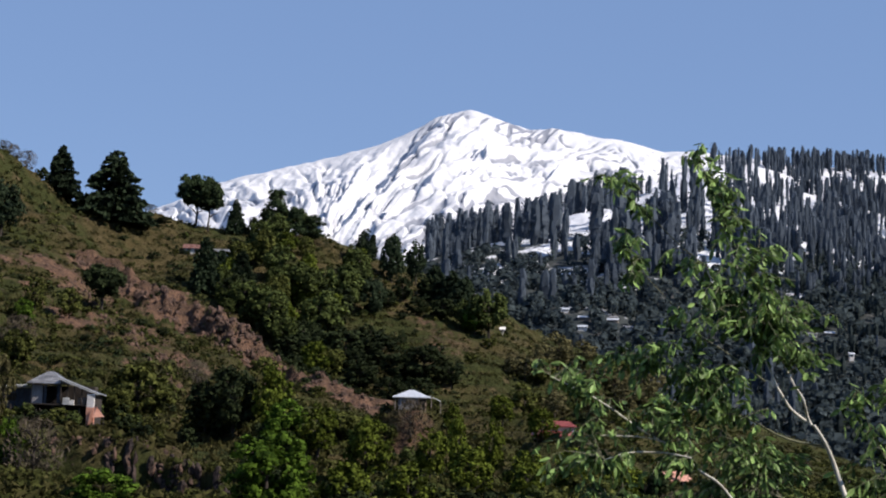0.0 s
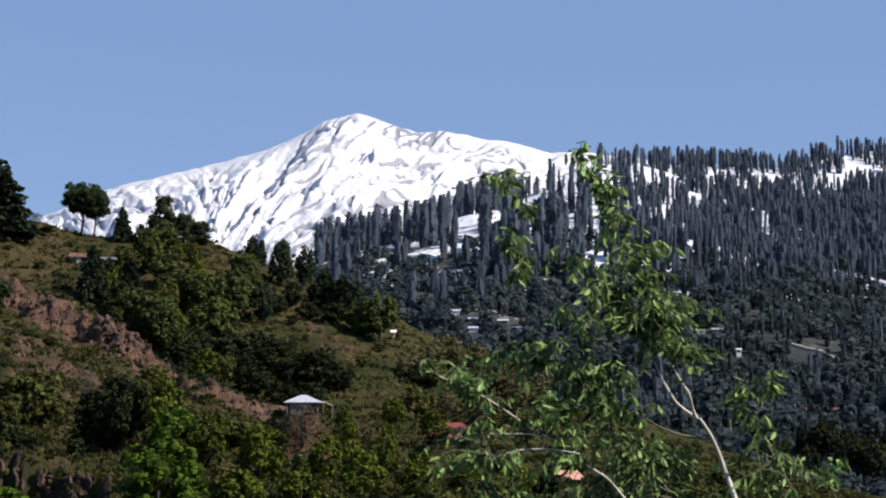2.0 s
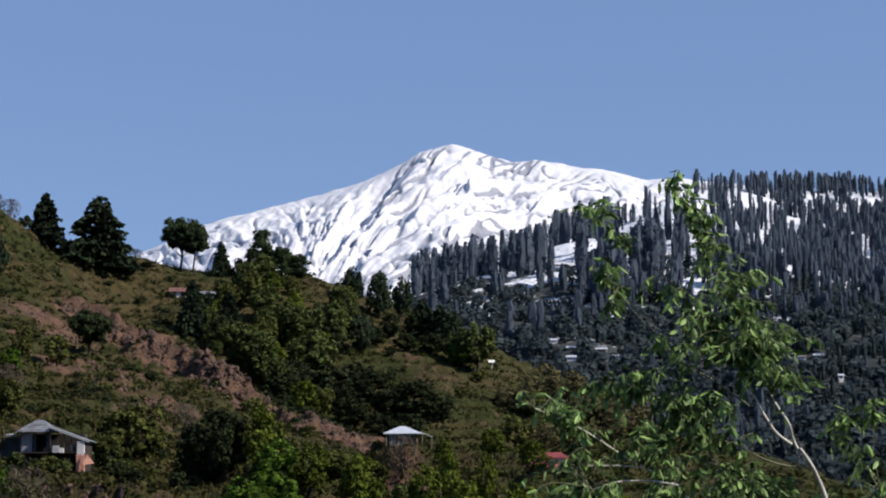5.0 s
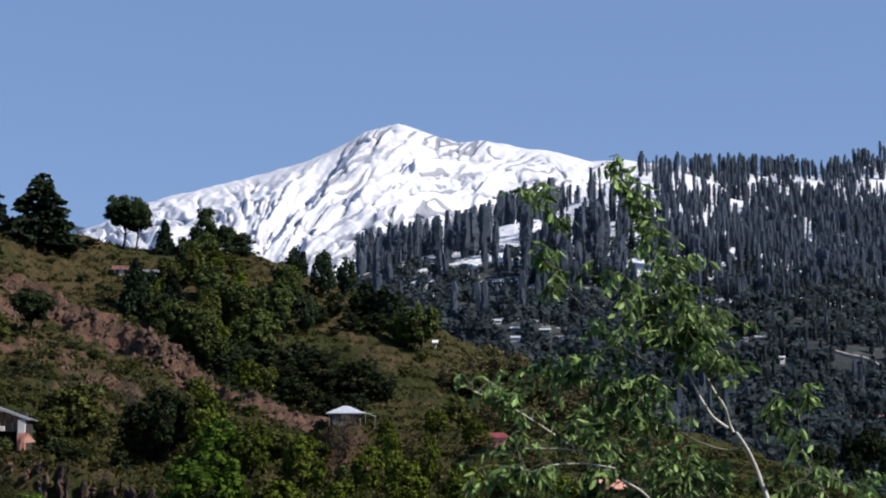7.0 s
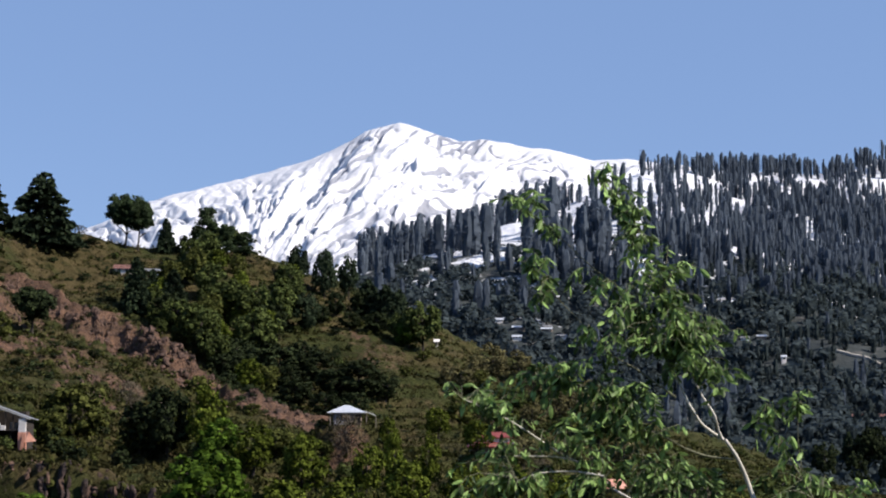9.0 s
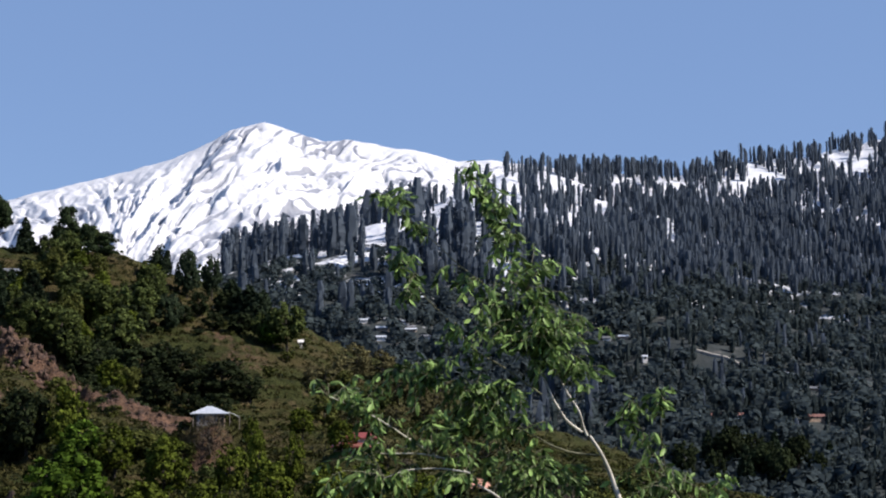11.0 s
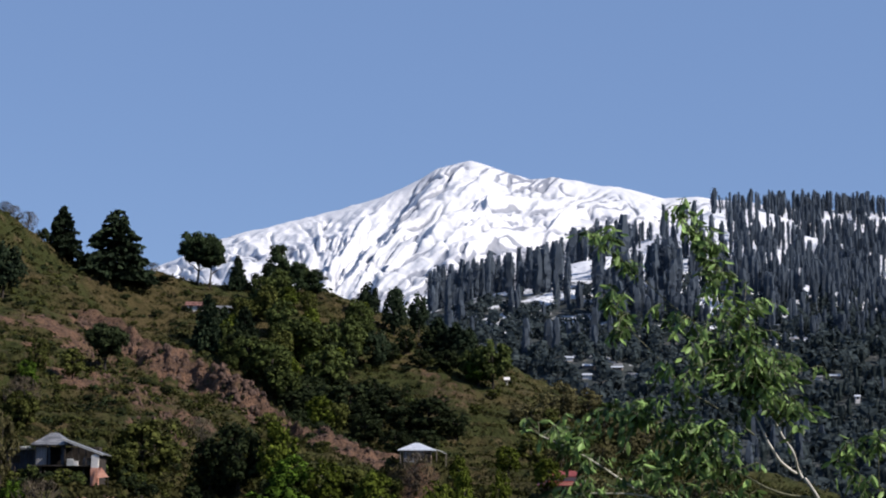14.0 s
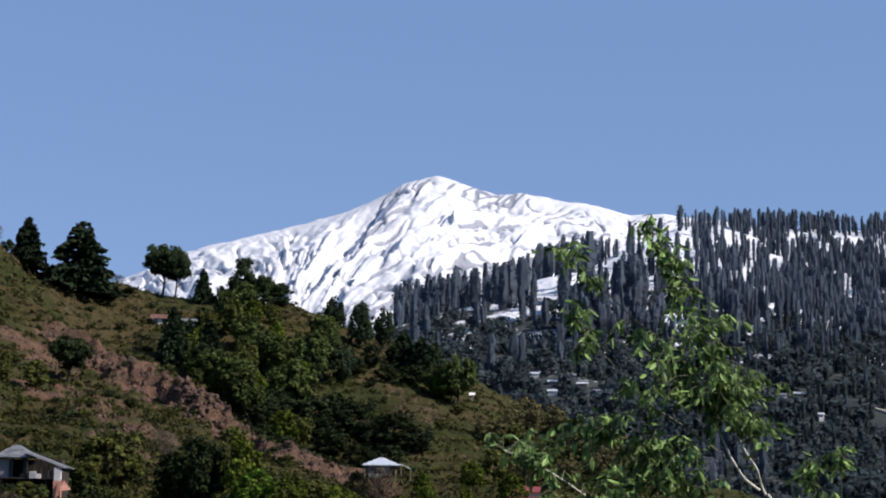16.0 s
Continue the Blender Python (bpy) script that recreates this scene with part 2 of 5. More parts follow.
def along(x, y, pts):
    """Distance to a line of points in plan, to its far side (+) or near side (-), and how far along it (0 to 1)."""
    best, side, where = np.full(np.shape(x), 1e9), np.zeros(np.shape(x)), np.zeros(np.shape(x))
    n = len(pts) - 1
    for k, ((ax, ay), (bx, by)) in enumerate(zip(pts[:-1], pts[1:])):
        ex, ey = bx - ax, by - ay
        u = np.clip(((x - ax) * ex + (y - ay) * ey) / (ex * ex + ey * ey), 0, 1)
        d = np.hypot(x - ax - u * ex, y - ay - u * ey)
        s = np.sign((y - ay) * ex - (x - ax) * ey)
        nearer = d < best
        best, side, where = np.where(nearer, d, best), np.where(nearer, s, side), np.where(nearer, (k + u) / n, where)
    return best * side, where


# the hill's crest, falling to the right: x, y, z
CREST = [(-175, 320, 86), (-118, 326, 64.2), (-106, 336, 60.2), (-101, 345, 57.9), (-97, 356, 54.8), (-92, 370, 51.7), (-77.6, 385, 50.9), (-70, 390, 48.8), (-60, 395, 48.8), (-46.3, 400, 48.1),
         (-34, 405, 45.8), (-21.5, 412, 43), (-11.2, 418, 40.3), (0.8, 425, 34.2), (6.3, 428, 31), (20, 432, 25.8), (31, 436, 19.8),
         (44, 440, 13.6), (68, 445, 6), (93, 450, -2.5), (132, 455, -10), (180, 460, -15)]
# a nearer spur that runs down in front of it: x, y, z
SPUR = [(-175, 320, 76), (-125, 340, 56), (-98.0, 348.0, 48.8), (-79.5, 325.0, 38.2), (-60.6, 306.0, 29.2), (-53.9, 300.0, 26.8), (-47.8, 295.0, 23.4), (-42.7, 290.0, 20.2), (-38.9, 286.0, 17.0), (-34.7, 281.0, 14.6), (-29.9, 275.0, 13.0),
        (-22.0, 265.0, 9.9), (-14.7, 256.0, 8.4), (-7.8, 246.0, 5.4), (0.1, 232.0, 2.1), (7.0, 216.0, -0.4), (15.1, 190.0, -2.4), (40, 165, -7), (90, 150, -12), (180, 140, -16)]
SCARP = [(-80, 320), (-60.5, 303), (-53.9, 297), (-47.8, 292), (-42.7, 287), (-39.5, 283)]
STRIP = [(-35, 278), (-29, 268), (-22, 257), (-15, 248)]
SLIDE = [(-78, 301), (-70, 290), (-58, 266), (-48, 242), (-40, 221)]
LEDGE = [(-40, 150.5), (-37.5, 150.5), (-34, 150.5), (-29, 149), (-25, 146.5), (-22, 144)]
# levelled house plots: x, y, z, half width
PLOTS = [(-43.0, 164.5, 2.7, 4.6), (-10.4, 199, 5.8, 3.0), (4.96, 180, 2.5, 3.0), (13.8, 148, -0.8, 2.0)]


def hill_height(x, y):
    cx, cy, cz = np.array(CREST).T
    yc, zc = np.interp(x, cx, cy), np.interp(x, cx, cz)
    yc = yc + 5 * vnoise(x / 22, x * 0, 5)
    sx, sy, sz = np.array(SPUR).T
    ys, zs = np.interp(x, sx, sy), np.interp(x, sx, sz)
    ys = ys + 2.5 * vnoise(x / 9, x * 0, 6)
    # the nearer spur, steep under its edge along the scarp
    steep = 3.4 * smooth(-80, -64, x) * (1 - smooth(-38, -26, x)) + 1.2
    base = -4 + 2.5 * smooth(-20, -45, x)
    u = np.clip((y - 125) / (ys - 125), -0.12, 1)
    near = base + (zs - steep - base) * u
    ragged = ys - y + 2.6 * fbm(x / 8, y / 8, 4, 41)
    near = near + steep * (1 - smooth(-0.5, 7.0, ragged)) - np.clip(y - ys, 0, None) * 0.30
    # the main slope behind it
    y0 = np.minimum(ys + 22, yc - 35)
    z0 = (zs - EYE) * y0 / ys + EYE - 3.2
    v = (y - y0) / np.maximum(yc - y0, 8)
    far = z0 + (zc - z0) * np.clip(v, -1.2, 1) - np.clip(y - yc, 0, None) * 0.42
    k = 1.5
    m = np.clip(0.5 + (near - far) / (2 * k), 0, 1)
    z = far * (1 - m) + near * m + k * m * (1 - m)
    inside = smooth(110, 150, y) * (1 - 0.75 * smooth(-12, 6, y - yc))
    edge = 1 - 0.7 * np.exp(-(((y - ys) / 9) ** 2))
    z = z + inside * (1.7 * edge * fbm(x / 34, y / 34, 3, 11) + 0.5 * fbm(x / 7, y / 7, 3, 21) + 0.25 * fbm(x / 1.9, y / 1.9, 2, 31))
    # narrow grazing terraces
    step = 2.1
    h = z / step + 0.35 * fbm(x / 28, y / 28, 2, 77)
    saw = h - np.floor(h)
    z = z + inside * 0.75 * step * (smooth(0.62, 1.0, saw) - saw) * (0.45 + 0.55 * smooth(-0.3, 0.4, vnoise(x / 17, y / 17, 91)))
    # broken face of the scarp
    rough = smooth(-1, 1.5, ragged) * (1 - smooth(7, 22, ragged)) * smooth(-80, -64, x) * (1 - smooth(-30, -16, x))
    z = z + rough * (1.5 * ridged(x / 2.6, y / 6.0, 3, 43) - 1.1)
    # rock ledge below the farmhouse
    d, w = along(x, y, LEDGE)
    d = d + 0.6 * fbm(x / 3.5, y / 3.5, 3, 45)
    z = z + smooth(0, 0.15, w) * (1 - smooth(0.8, 1, w)) * (1.2 * smooth(-0.9, 0.3, d) * (1 - smooth(2.5, 12, d)) - 3.2 * (1 - smooth(-0.9, 0.3, d)) * smooth(-16, -1, d))
    for px, py, pz, half in PLOTS:
        near_plot = 1 - smooth(half, half * 1.9, np.hypot(x - px, (y - py) * 1.2))
        z = z * (1 - near_plot) + pz * near_plot
    return z


def bare_earth(x, y):
    """How far the turf is broken, 0 to 1: along the spur's edge, on the scarp and on the ledge."""
    sx, sy, _ = np.array(SPUR).T
    n = fbm(x / 9, y / 9, 4, 511)
    d = np.interp(x, sx, sy) - y
    strip = smooth(-4, 1, d) * (1 - smooth(4 + 9 * smooth(-45, -36, x), 9.5 + 3 * n + 20 * smooth(-45, -36, x), d)) * smooth(-92, -66, x) * (1 - smooth(-14, 0, x))
    ledge, w = along(x, y, LEDGE)
    lip = smooth(-4, -1.5, ledge) * (1 - smooth(-0.2, 1.0, ledge)) * smooth(0, 0.15, w) * (1 - smooth(0.8, 1, w))
    patches = 0.34 * smooth(0.45, 0.9, n + 0.4 * vnoise(x / 40, y / 40, 517))
    mud = smooth(1.0, 0.6, np.hypot((x + 10.6) / 3.6, (y - 192.5) / 7.5) + 0.2 * n)
    fall, _ = along(x, y, SLIDE)
    fall = 0.40 * smooth(17, 5, np.abs(fall + 5 * n)) * smooth(-0.7, 0.2, fbm(x / 6, y / 12, 3, 519))
    gap = smooth(-43, -40, x) * (1 - smooth(-32, -29, x)) * smooth(1.5, 4, d)
    return np.clip(strip * (1 - gap) * smooth(-0.75, 0.15, n + 0.6 * smooth(-45, -36, x) + 0.5 * smooth(-30, -60, x) * (1 - smooth(5, 11, d))) + 0.55 * mud + 0.45 * np.exp(-(((x + 12) / 11) ** 2) - ((y - 346) / 24) ** 2) + 0.1 * lip + fall + patches * smooth(20, -40, x), 0, 1)


def ground_height(x, y):
    r = np.hypot(x, y)
    bank = -15 * smooth(5, 70, r) + 1.2 * fbm(x / 40, y / 40, 3, 61) * smooth(4, 40, r) - 8 * smooth(400, 1500, r)
    back = smooth(20, 260, -y) * 45
    m = smooth(95, 128, y) * (1 - smooth(210, 330, x - 0.1 * y)) * (1 - smooth(60, 240, -x - 0.42 * y) * 0.6)
    return np.maximum(bank + back, -23) * (1 - m) + np.maximum(hill_height(x, y), -23 + 2 * vnoise(x / 60, y / 60, 8)) * m


# forested mountain: crest x, y, z
WOODS = [(-300, 1150, 40), (-160, 1180, 62), (-64, 1230, 131), (-33, 1250, 141), (6.5, 1270, 149), (35.5, 1300, 167), (62, 1330, 183), (94, 1360, 196.6),
         (122, 1390, 214), (156, 1420, 232), (192, 1450, 242), (242, 1480, 247), (294, 1500, 250), (335, 1510, 252), (382, 1540, 271), (455, 1560, 282),
         (570, 1600, 307), (800, 1650, 340), (1300, 1700, 420)]


def woods_height(x, y):
    cx, cy, cz = np.array(WOODS).T
    yc, zc = np.interp(x, cx, cy), np.interp(x, cx, cz)
    u = np.clip((y - 520) / (yc - 520), 0, 1)
    z = -30 + (zc + 30) * (0.75 * u + 0.25 * u * u)
    z = z - np.clip(y - yc, 0, None) * 0.45
    near = 1 - 0.8 * smooth(-90, 10, y - yc)
    z = z + near * (15 * fbm(x / 170 + 0.3 * u, y / 260, 3, 103) * smooth(0.05, 0.4, u) + 3 * fbm(x / 30, y / 30, 3, 107))
    return z


# snow mountain: crest x, z at y = 4200
SNOW = [(-2600, 250), (-1700, 330), (-1240, 420), (-1050, 480), (-827, 564), (-700, 624), (-553, 660), (-406, 697), (-299, 731), (-232, 764), (-192, 791),
        (-159, 802), (-107, 811), (-65, 802), (-32, 788), (35, 767), (102, 771), (168, 758), (235, 748), (302, 735), (355, 720), (435, 724),
        (489, 717), (529, 711), (640, 700), (900, 640), (1400, 560), (2200, 420)]


def crease(field, wide):
    """1 along the lines where a field changes sign, wide metres to either side as seen on the slope, and the field's own value."""
    n, e = field(0.0, 0.0), 1.0
    slope = np.hypot(field(e, 0.0) - n, 2 * (field(0.0, e) - n)) / e
    return np.exp(-((n / (slope * wide + 1e-6)) ** 2))


def snow_ribs(x, y):
    """Ribs and cut gullies that run down the snow face: ribs, gullies, small gullies and cross cuts, each about 0 to 1."""
    def field(across, down, seed, skew, wander):
        def at(dx, dy):
            px, py = x + dx, y + dy
            lean = skew - (skew + 0.35) * smooth(-230, -520, px) if skew > 0 else skew
            q = px + lean * (4200 - py) + wander * fbm(px / 95, py / 150, 2, seed + 50)
            return vnoise(q / across, (4200 - py - 0.3 * px) / down, seed) + 0.25 * vnoise(px / 30, py / 50, seed + 60)
        return at

    lean = 0.50 - 0.85 * smooth(-230, -520, x)
    q = x + lean * (4200 - y) + 34 * fbm(x / 260, y / 260, 3, 211)
    big = ridged(q / 118, (4200 - y - 0.3 * x) / 620, 2, 201)
    big = 0.55 * big + 0.6 * ridged(q / 58 + 0.3 * vnoise(x / 80, y / 80, 207), (4200 - y - 0.3 * x) / 330, 2, 203)
    fade = smooth(-0.55, 0.15, fbm(x / 70, y / 110, 3, 223))
    other = smooth(-0.4, 0.3, fbm(x / 90, y / 130, 3, 227))
    cut = crease(field(62, 420, 209, 0.55, 26), 6.5) * (0.3 + 0.7 * other)
    fine = crease(field(27, 190, 205, 0.60, 20), 4.4) * fade
    cross = crease(field(46, 190, 213, -0.40, 22), 4.4) * (1 - fade) * other
    return big, cut, fine, cross


def snow_height(x, y):
    cx, cz = np.array(SNOW).T
    zc = np.interp(x, cx, cz)
    v = (4200 - y) / 900
    down = np.clip(v, 0, 1.6)
    z = zc * (1 - 0.62 * down + 0.1 * down * down) - np.clip(-v, 0, None) * 620
    m = smooth(0.0, 0.10, down)
    big, cut, fine, cross = snow_ribs(x, y)
    z = z + m * ((34 - 16 * smooth(-300, -520, x)) * (big - 0.6) * (0.4 + 0.6 * smooth(0, 0.3, down)) - 12 * cut - 8 * fine - 8 * cross + 8 * fbm(x / 240, y / 240, 2, 221) + 3.5 * fbm(x / 26, y / 40, 3, 231))
    return z + (1 - m) * 2.0 * fbm(x / 30, y / 30, 2, 241)


def snow_grey(x, y):
    """How much blue-grey goes into the snow along gully lines and cross cuts, and in flecks."""
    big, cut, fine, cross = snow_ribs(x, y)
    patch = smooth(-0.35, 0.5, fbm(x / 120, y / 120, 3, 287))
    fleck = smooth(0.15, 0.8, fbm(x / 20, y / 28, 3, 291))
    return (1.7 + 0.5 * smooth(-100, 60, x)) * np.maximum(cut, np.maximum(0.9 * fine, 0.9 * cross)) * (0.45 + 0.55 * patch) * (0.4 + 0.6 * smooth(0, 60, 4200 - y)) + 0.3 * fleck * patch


# ---- land forms end ----


# ---- mesh helpers ----
def mesh_from(name, verts, faces, mat, shade=False):
    """A mesh from arrays: verts n x 3, faces m x 3 or m x 4 (or a list of such arrays)."""
    me = bpy.data.meshes.new(name)
    verts = np.asarray(verts, np.float32)
    groups = faces if isinstance(faces, list) else [faces]
    groups = [np.asarray(g, np.int32) for g in groups if len(g)]
    loops = np.concatenate([g.ravel() for g in groups])
    sizes = np.concatenate([np.full(len(g), g.shape[1], np.int32) for g in groups])
    me.vertices.add(len(verts))
    me.vertices.foreach_set("co", verts.ravel())
    me.loops.add(len(loops))
    me.loops.foreach_set("vertex_index", loops)
    me.polygons.add(len(sizes))
    me.polygons.foreach_set("loop_start", np.concatenate([[0], np.cumsum(sizes)[:-1]]).astype(np.int32))
    me.polygons.foreach_set("use_smooth", np.full(len(sizes), shade))
    me.update(calc_edges=True)
    me.validate()
    me.materials.append(mat)
    return me


def piece(name, me, parent=None, label="", at=(0, 0, 0)):
    ob = new(name, me)
    ob.location = at
    if parent:
        ob.parent = parent
    if label:
        tagged(ob, label)
    return ob


def part(name, bm, material, parent, label=""):
    """Link a bmesh as one mesh object under a thing or a part."""
    me = bpy.data.meshes.new(name)
    bm.to_mesh(me)
    bm.free()
    me.materials.append(material)
    return piece(name, me, parent, label)


def box(lo, hi, bevel=0.02):
    bm = bmesh.new()
    bmesh.ops.create_cube(bm, size=1)
    for v in bm.verts:
        v.co = Vector([(l + h) / 2 + c * (h - l) for l, h, c in zip(lo, hi, v.co)])
    if bevel:
        bmesh.ops.bevel(bm, geom=list(bm.edges), offset=bevel, segments=1, affect="EDGES")
    return bm


def shell(corners, faces, thick):
    """A thin closed slab on the given faces, thickened downwards."""
    bm = bmesh.new()
    top = [bm.verts.new(c) for c in corners]
    low = [bm.verts.new((c[0], c[1], c[2] - thick)) for c in corners]
    edges = {}
    for f in faces:
        bm.faces.new([top[k] for k in f])
        bm.faces.new([low[k] for k in reversed(f)])
        for a, b in zip(f, f[1:] + f[:1]):
            edges[(a, b)] = 1
    for a, b in edges:
        if (b, a) not in edges:
            bm.faces.new([top[b], top[a], low[a], low[b]])
    bmesh.ops.recalc_face_normals(bm, faces=list(bm.faces))
    return bm


def tube(points, radii, sides=7):
    """Verts and quads of a tapered, slightly crooked tube through points."""
    pts = np.asarray(points, float)
    tang = np.gradient(pts, axis=0)
    tang /= np.linalg.norm(tang, axis=1)[:, None]
    ref = np.array([0.3, 1.0, 0.1])
    a = np.cross(tang, ref)
    a /= np.linalg.norm(a, axis=1)[:, None]
    b = np.cross(tang, a)
    ang = np.linspace(0, 2 * np.pi, sides, endpoint=False)
    r = np.asarray(radii, float)[:, None, None]
    v = pts[:, None] + r * (np.cos(ang)[None, :, None] * a[:, None] + np.sin(ang)[None, :, None] * b[:, None])
    n = len(pts)
    i, j = np.meshgrid(np.arange(n - 1), np.arange(sides), indexing="ij")
    k = (j + 1) % sides
    q = np.stack([i * sides + j, i * sides + k, (i + 1) * sides + k, (i + 1) * sides + j], -1).reshape(-1, 4)
    return v.reshape(-1, 3), q


def gather(chunks):
    """Join (verts, faces) chunks of one face size."""
    vs, fs, n = [], [], 0
    for v, f in chunks:
        vs.append(v)
        fs.append(np.asarray(f) + n)
        n += len(v)
    return np.concatenate(vs), np.concatenate(fs)


def cards(centres, size, rng, lean=None, slim=0.6, out=None):
    """A small bent leaf clump, two triangles each, at every centre; out: the way that its face roughly looks."""
    n = len(centres)
    a = rng.normal(size=(n, 3))
    b = rng.normal(size=(n, 3))
    if out is not None:
        face = out / (np.linalg.norm(out, axis=1)[:, None] + 1e-9) + 0.45 * rng.normal(size=(n, 3))
        face /= np.linalg.norm(face, axis=1)[:, None]
        a = np.cross(face, a)
        b = face
    elif lean is not None:
        a = a * 0.55 + lean
    a /= np.linalg.norm(a, axis=1)[:, None] + 1e-9
    b = np.cross(a, b)
    b /= np.linalg.norm(b, axis=1)[:, None] + 1e-9
    s = (size * rng.uniform(0.6, 1.35, n))[:, None]
    c = np.cross(a, b)
    v = np.stack([centres - a * s, centres - b * s * slim + c * s * 0.2, centres + a * s, centres + b * s * slim + c * s * 0.2], 1)
    return v.reshape(-1, 3), np.arange(4 * n).reshape(-1, 4)


# ---- ground and mountains ----
def fan(radii, angles, height, name, mat, closed=False, broken=None):
    """A sheet of land on a fan of rings and rays round the viewpoint."""
    r, a = np.meshgrid(radii, angles, indexing="ij")
    x, y = r * np.sin(a), r * np.cos(a)
    z = height(x, y)
    nr, na = r.shape
    i, j = np.meshgrid(np.arange(nr - 1), np.arange(na if closed else na - 1), indexing="ij")
    k = (j + 1) % na
    q = np.stack([i * na + j, i * na + k, (i + 1) * na + k, (i + 1) * na + j], -1).reshape(-1, 4)
    me = mesh_from(name, np.stack([x, y, z], -1).reshape(-1, 3), q[:, ::-1], mat, True)
    if broken:
        me.attributes.new("bare", "FLOAT", "POINT").data.foreach_set("value", broken(x, y).astype(np.float32).ravel())
    return piece(name, me)


rays = np.concatenate([np.radians(np.linspace(-180, -21, 60, endpoint=False)), np.radians(np.linspace(-21, 21, 440, endpoint=False)),
                       np.radians(np.linspace(21, 180, 60, endpoint=False))])
rings = np.concatenate([np.geomspace(0.02, 118, 70, endpoint=False), np.linspace(118, 445, 300, endpoint=False), np.geomspace(445, 4900, 60)])
ground = tagged(fan(rings, rays, ground_height, "ground", TURF, True, bare_earth), "dry grassy hillside with narrow terraces and red earth scarps", "hillside", kind="structure")

woods_angles = np.radians(np.linspace(-26, 34, 320))
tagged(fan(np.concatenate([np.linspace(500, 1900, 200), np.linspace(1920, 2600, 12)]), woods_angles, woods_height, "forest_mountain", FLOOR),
               "steep mountainside under dark forest with old snow on its upper slopes", "mountain", kind="structure")


def snow_sheet():
    xs, ys = np.concatenate([np.arange(-2400, -1100, 20.0), np.arange(-1100, 760, 3.2), np.arange(760, 2200, 20.0)]), np.concatenate([np.arange(2900, 3300, 12.0), np.arange(3300, 4290, 3.6), np.arange(4300, 4700, 60.0)])
    x, y = np.meshgrid(xs, ys)
    n, m = x.shape
    i, j = np.meshgrid(np.arange(n - 1), np.arange(m - 1), indexing="ij")
    q = np.stack([i * m + j, i * m + j + 1, (i + 1) * m + j + 1, (i + 1) * m + j], -1).reshape(-1, 4)
    me = mesh_from("snow_mountain", np.stack([x, y, snow_height(x, y)], -1).reshape(-1, 3), q, SNOWY, True)
    me.attributes.new("bare", "FLOAT", "POINT").data.foreach_set("value", snow_grey(x, y).astype(np.float32).ravel())
    return tagged(piece("snow_mountain", me), "snow-covered mountain peak with ribs and gullies in sunshine", "mountain", kind="structure")


snow_sheet()


# ---- far forest ----
def spire(rng, slim=0.085, sides=5, rings=5, needles=30, size=0.032):
    """A narrow columnar conifer one unit high: a thin core hung with drooping boughs, uneven and blunt-topped."""
    z = np.concatenate([[-0.04], np.linspace(0.10, 0.97, rings)])
    peak, blunt = rng.uniform(0.32, 0.55), rng.uniform(2.6, 5.0)

    def girth(h):
        return slim * np.clip(1 - np.abs((h - peak) / (1.04 - peak)) ** blunt, 0.05, 1) ** 0.7

    rr = 0.62 * girth(z)[:, None] * rng.uniform(0.7, 1.3, (rings + 1, sides))
    rr[0] = slim * 0.3
    a = np.linspace(0, 2 * np.pi, sides, endpoint=False) + rng.uniform(0, 6, (rings + 1, 1)) * 0.12
    v = np.stack([rr * np.cos(a), rr * np.sin(a), z[:, None] + rng.normal(0, 0.02, rr.shape)], -1).reshape(-1, 3)
    i, j = np.meshgrid(np.arange(rings), np.arange(sides), indexing="ij")
    k = (j + 1) % sides
    q = np.stack([i * sides + j, i * sides + k, (i + 1) * sides + k, (i + 1) * sides + j], -1).reshape(-1, 4)
    h = rng.uniform(0.10, 0.98, needles)
    b = rng.uniform(0, 2 * np.pi, needles)
    r = girth(h) * rng.uniform(0.55, 1.25, needles)
    at = np.stack([r * np.cos(b), r * np.sin(b), h], -1)
    v, q = gather([(v, q), cards(at, size, rng, np.stack([0.5 * np.cos(b), 0.5 * np.sin(b), 0 * b - 0.9], -1), 0.55)])
    lean = rng.normal(0, 0.02, 2)
    v[:, 0] += lean[0] * v[:, 2]
    v[:, 1] += lean[1] * v[:, 2]
    return v, q


def strewn(templates, x, y, z, high, wide, rng):
    """Copies of templates joined into one cloud of geometry."""
    chunks = []
    kind = rng.integers(0, len(templates), len(x))
    n = 0
    for k, (tv, tf) in enumerate(templates):
        pick = np.where(kind == k)[0]
        a = rng.uniform(0, 2 * np.pi, len(pick))
        c, s = np.cos(a)[:, None], np.sin(a)[:, None]
        w, h = (high * wide)[pick][:, None], high[pick][:, None]
        v = np.stack([(tv[:, 0] * c - tv[:, 1] * s) * w + x[pick][:, None], (tv[:, 0] * s + tv[:, 1] * c) * w + y[pick][:, None],
                      tv[:, 2] * h + z[pick][:, None]], -1)
        chunks.append((v.reshape(-1, 3), (tf[None] + (np.arange(len(pick)) * len(tv))[:, None, None]).reshape(-1, tf.shape[1])))
    return gather(chunks)


rng = np.random.default_rng(4)
SPIRES = [spire(rng, rng.uniform(0.090, 0.145)) for _ in range(18)]


# open ground round the far houses and along the path: x, y, half width
CLEARINGS = [(28, 920, 5), (38, 905, 6), (36, 892, 5), (53, 908, 6), (60, 900, 5), (151, 884, 5), (159, 882, 5), (184, 738, 6), (226, 775, 7), (208, 717, 8), (174, 740, 6),
             (160, 832, 3), (188, 844, 3), (196, 837, 3), (203, 828, 3), (210, 819, 3), (219, 815, 4)]


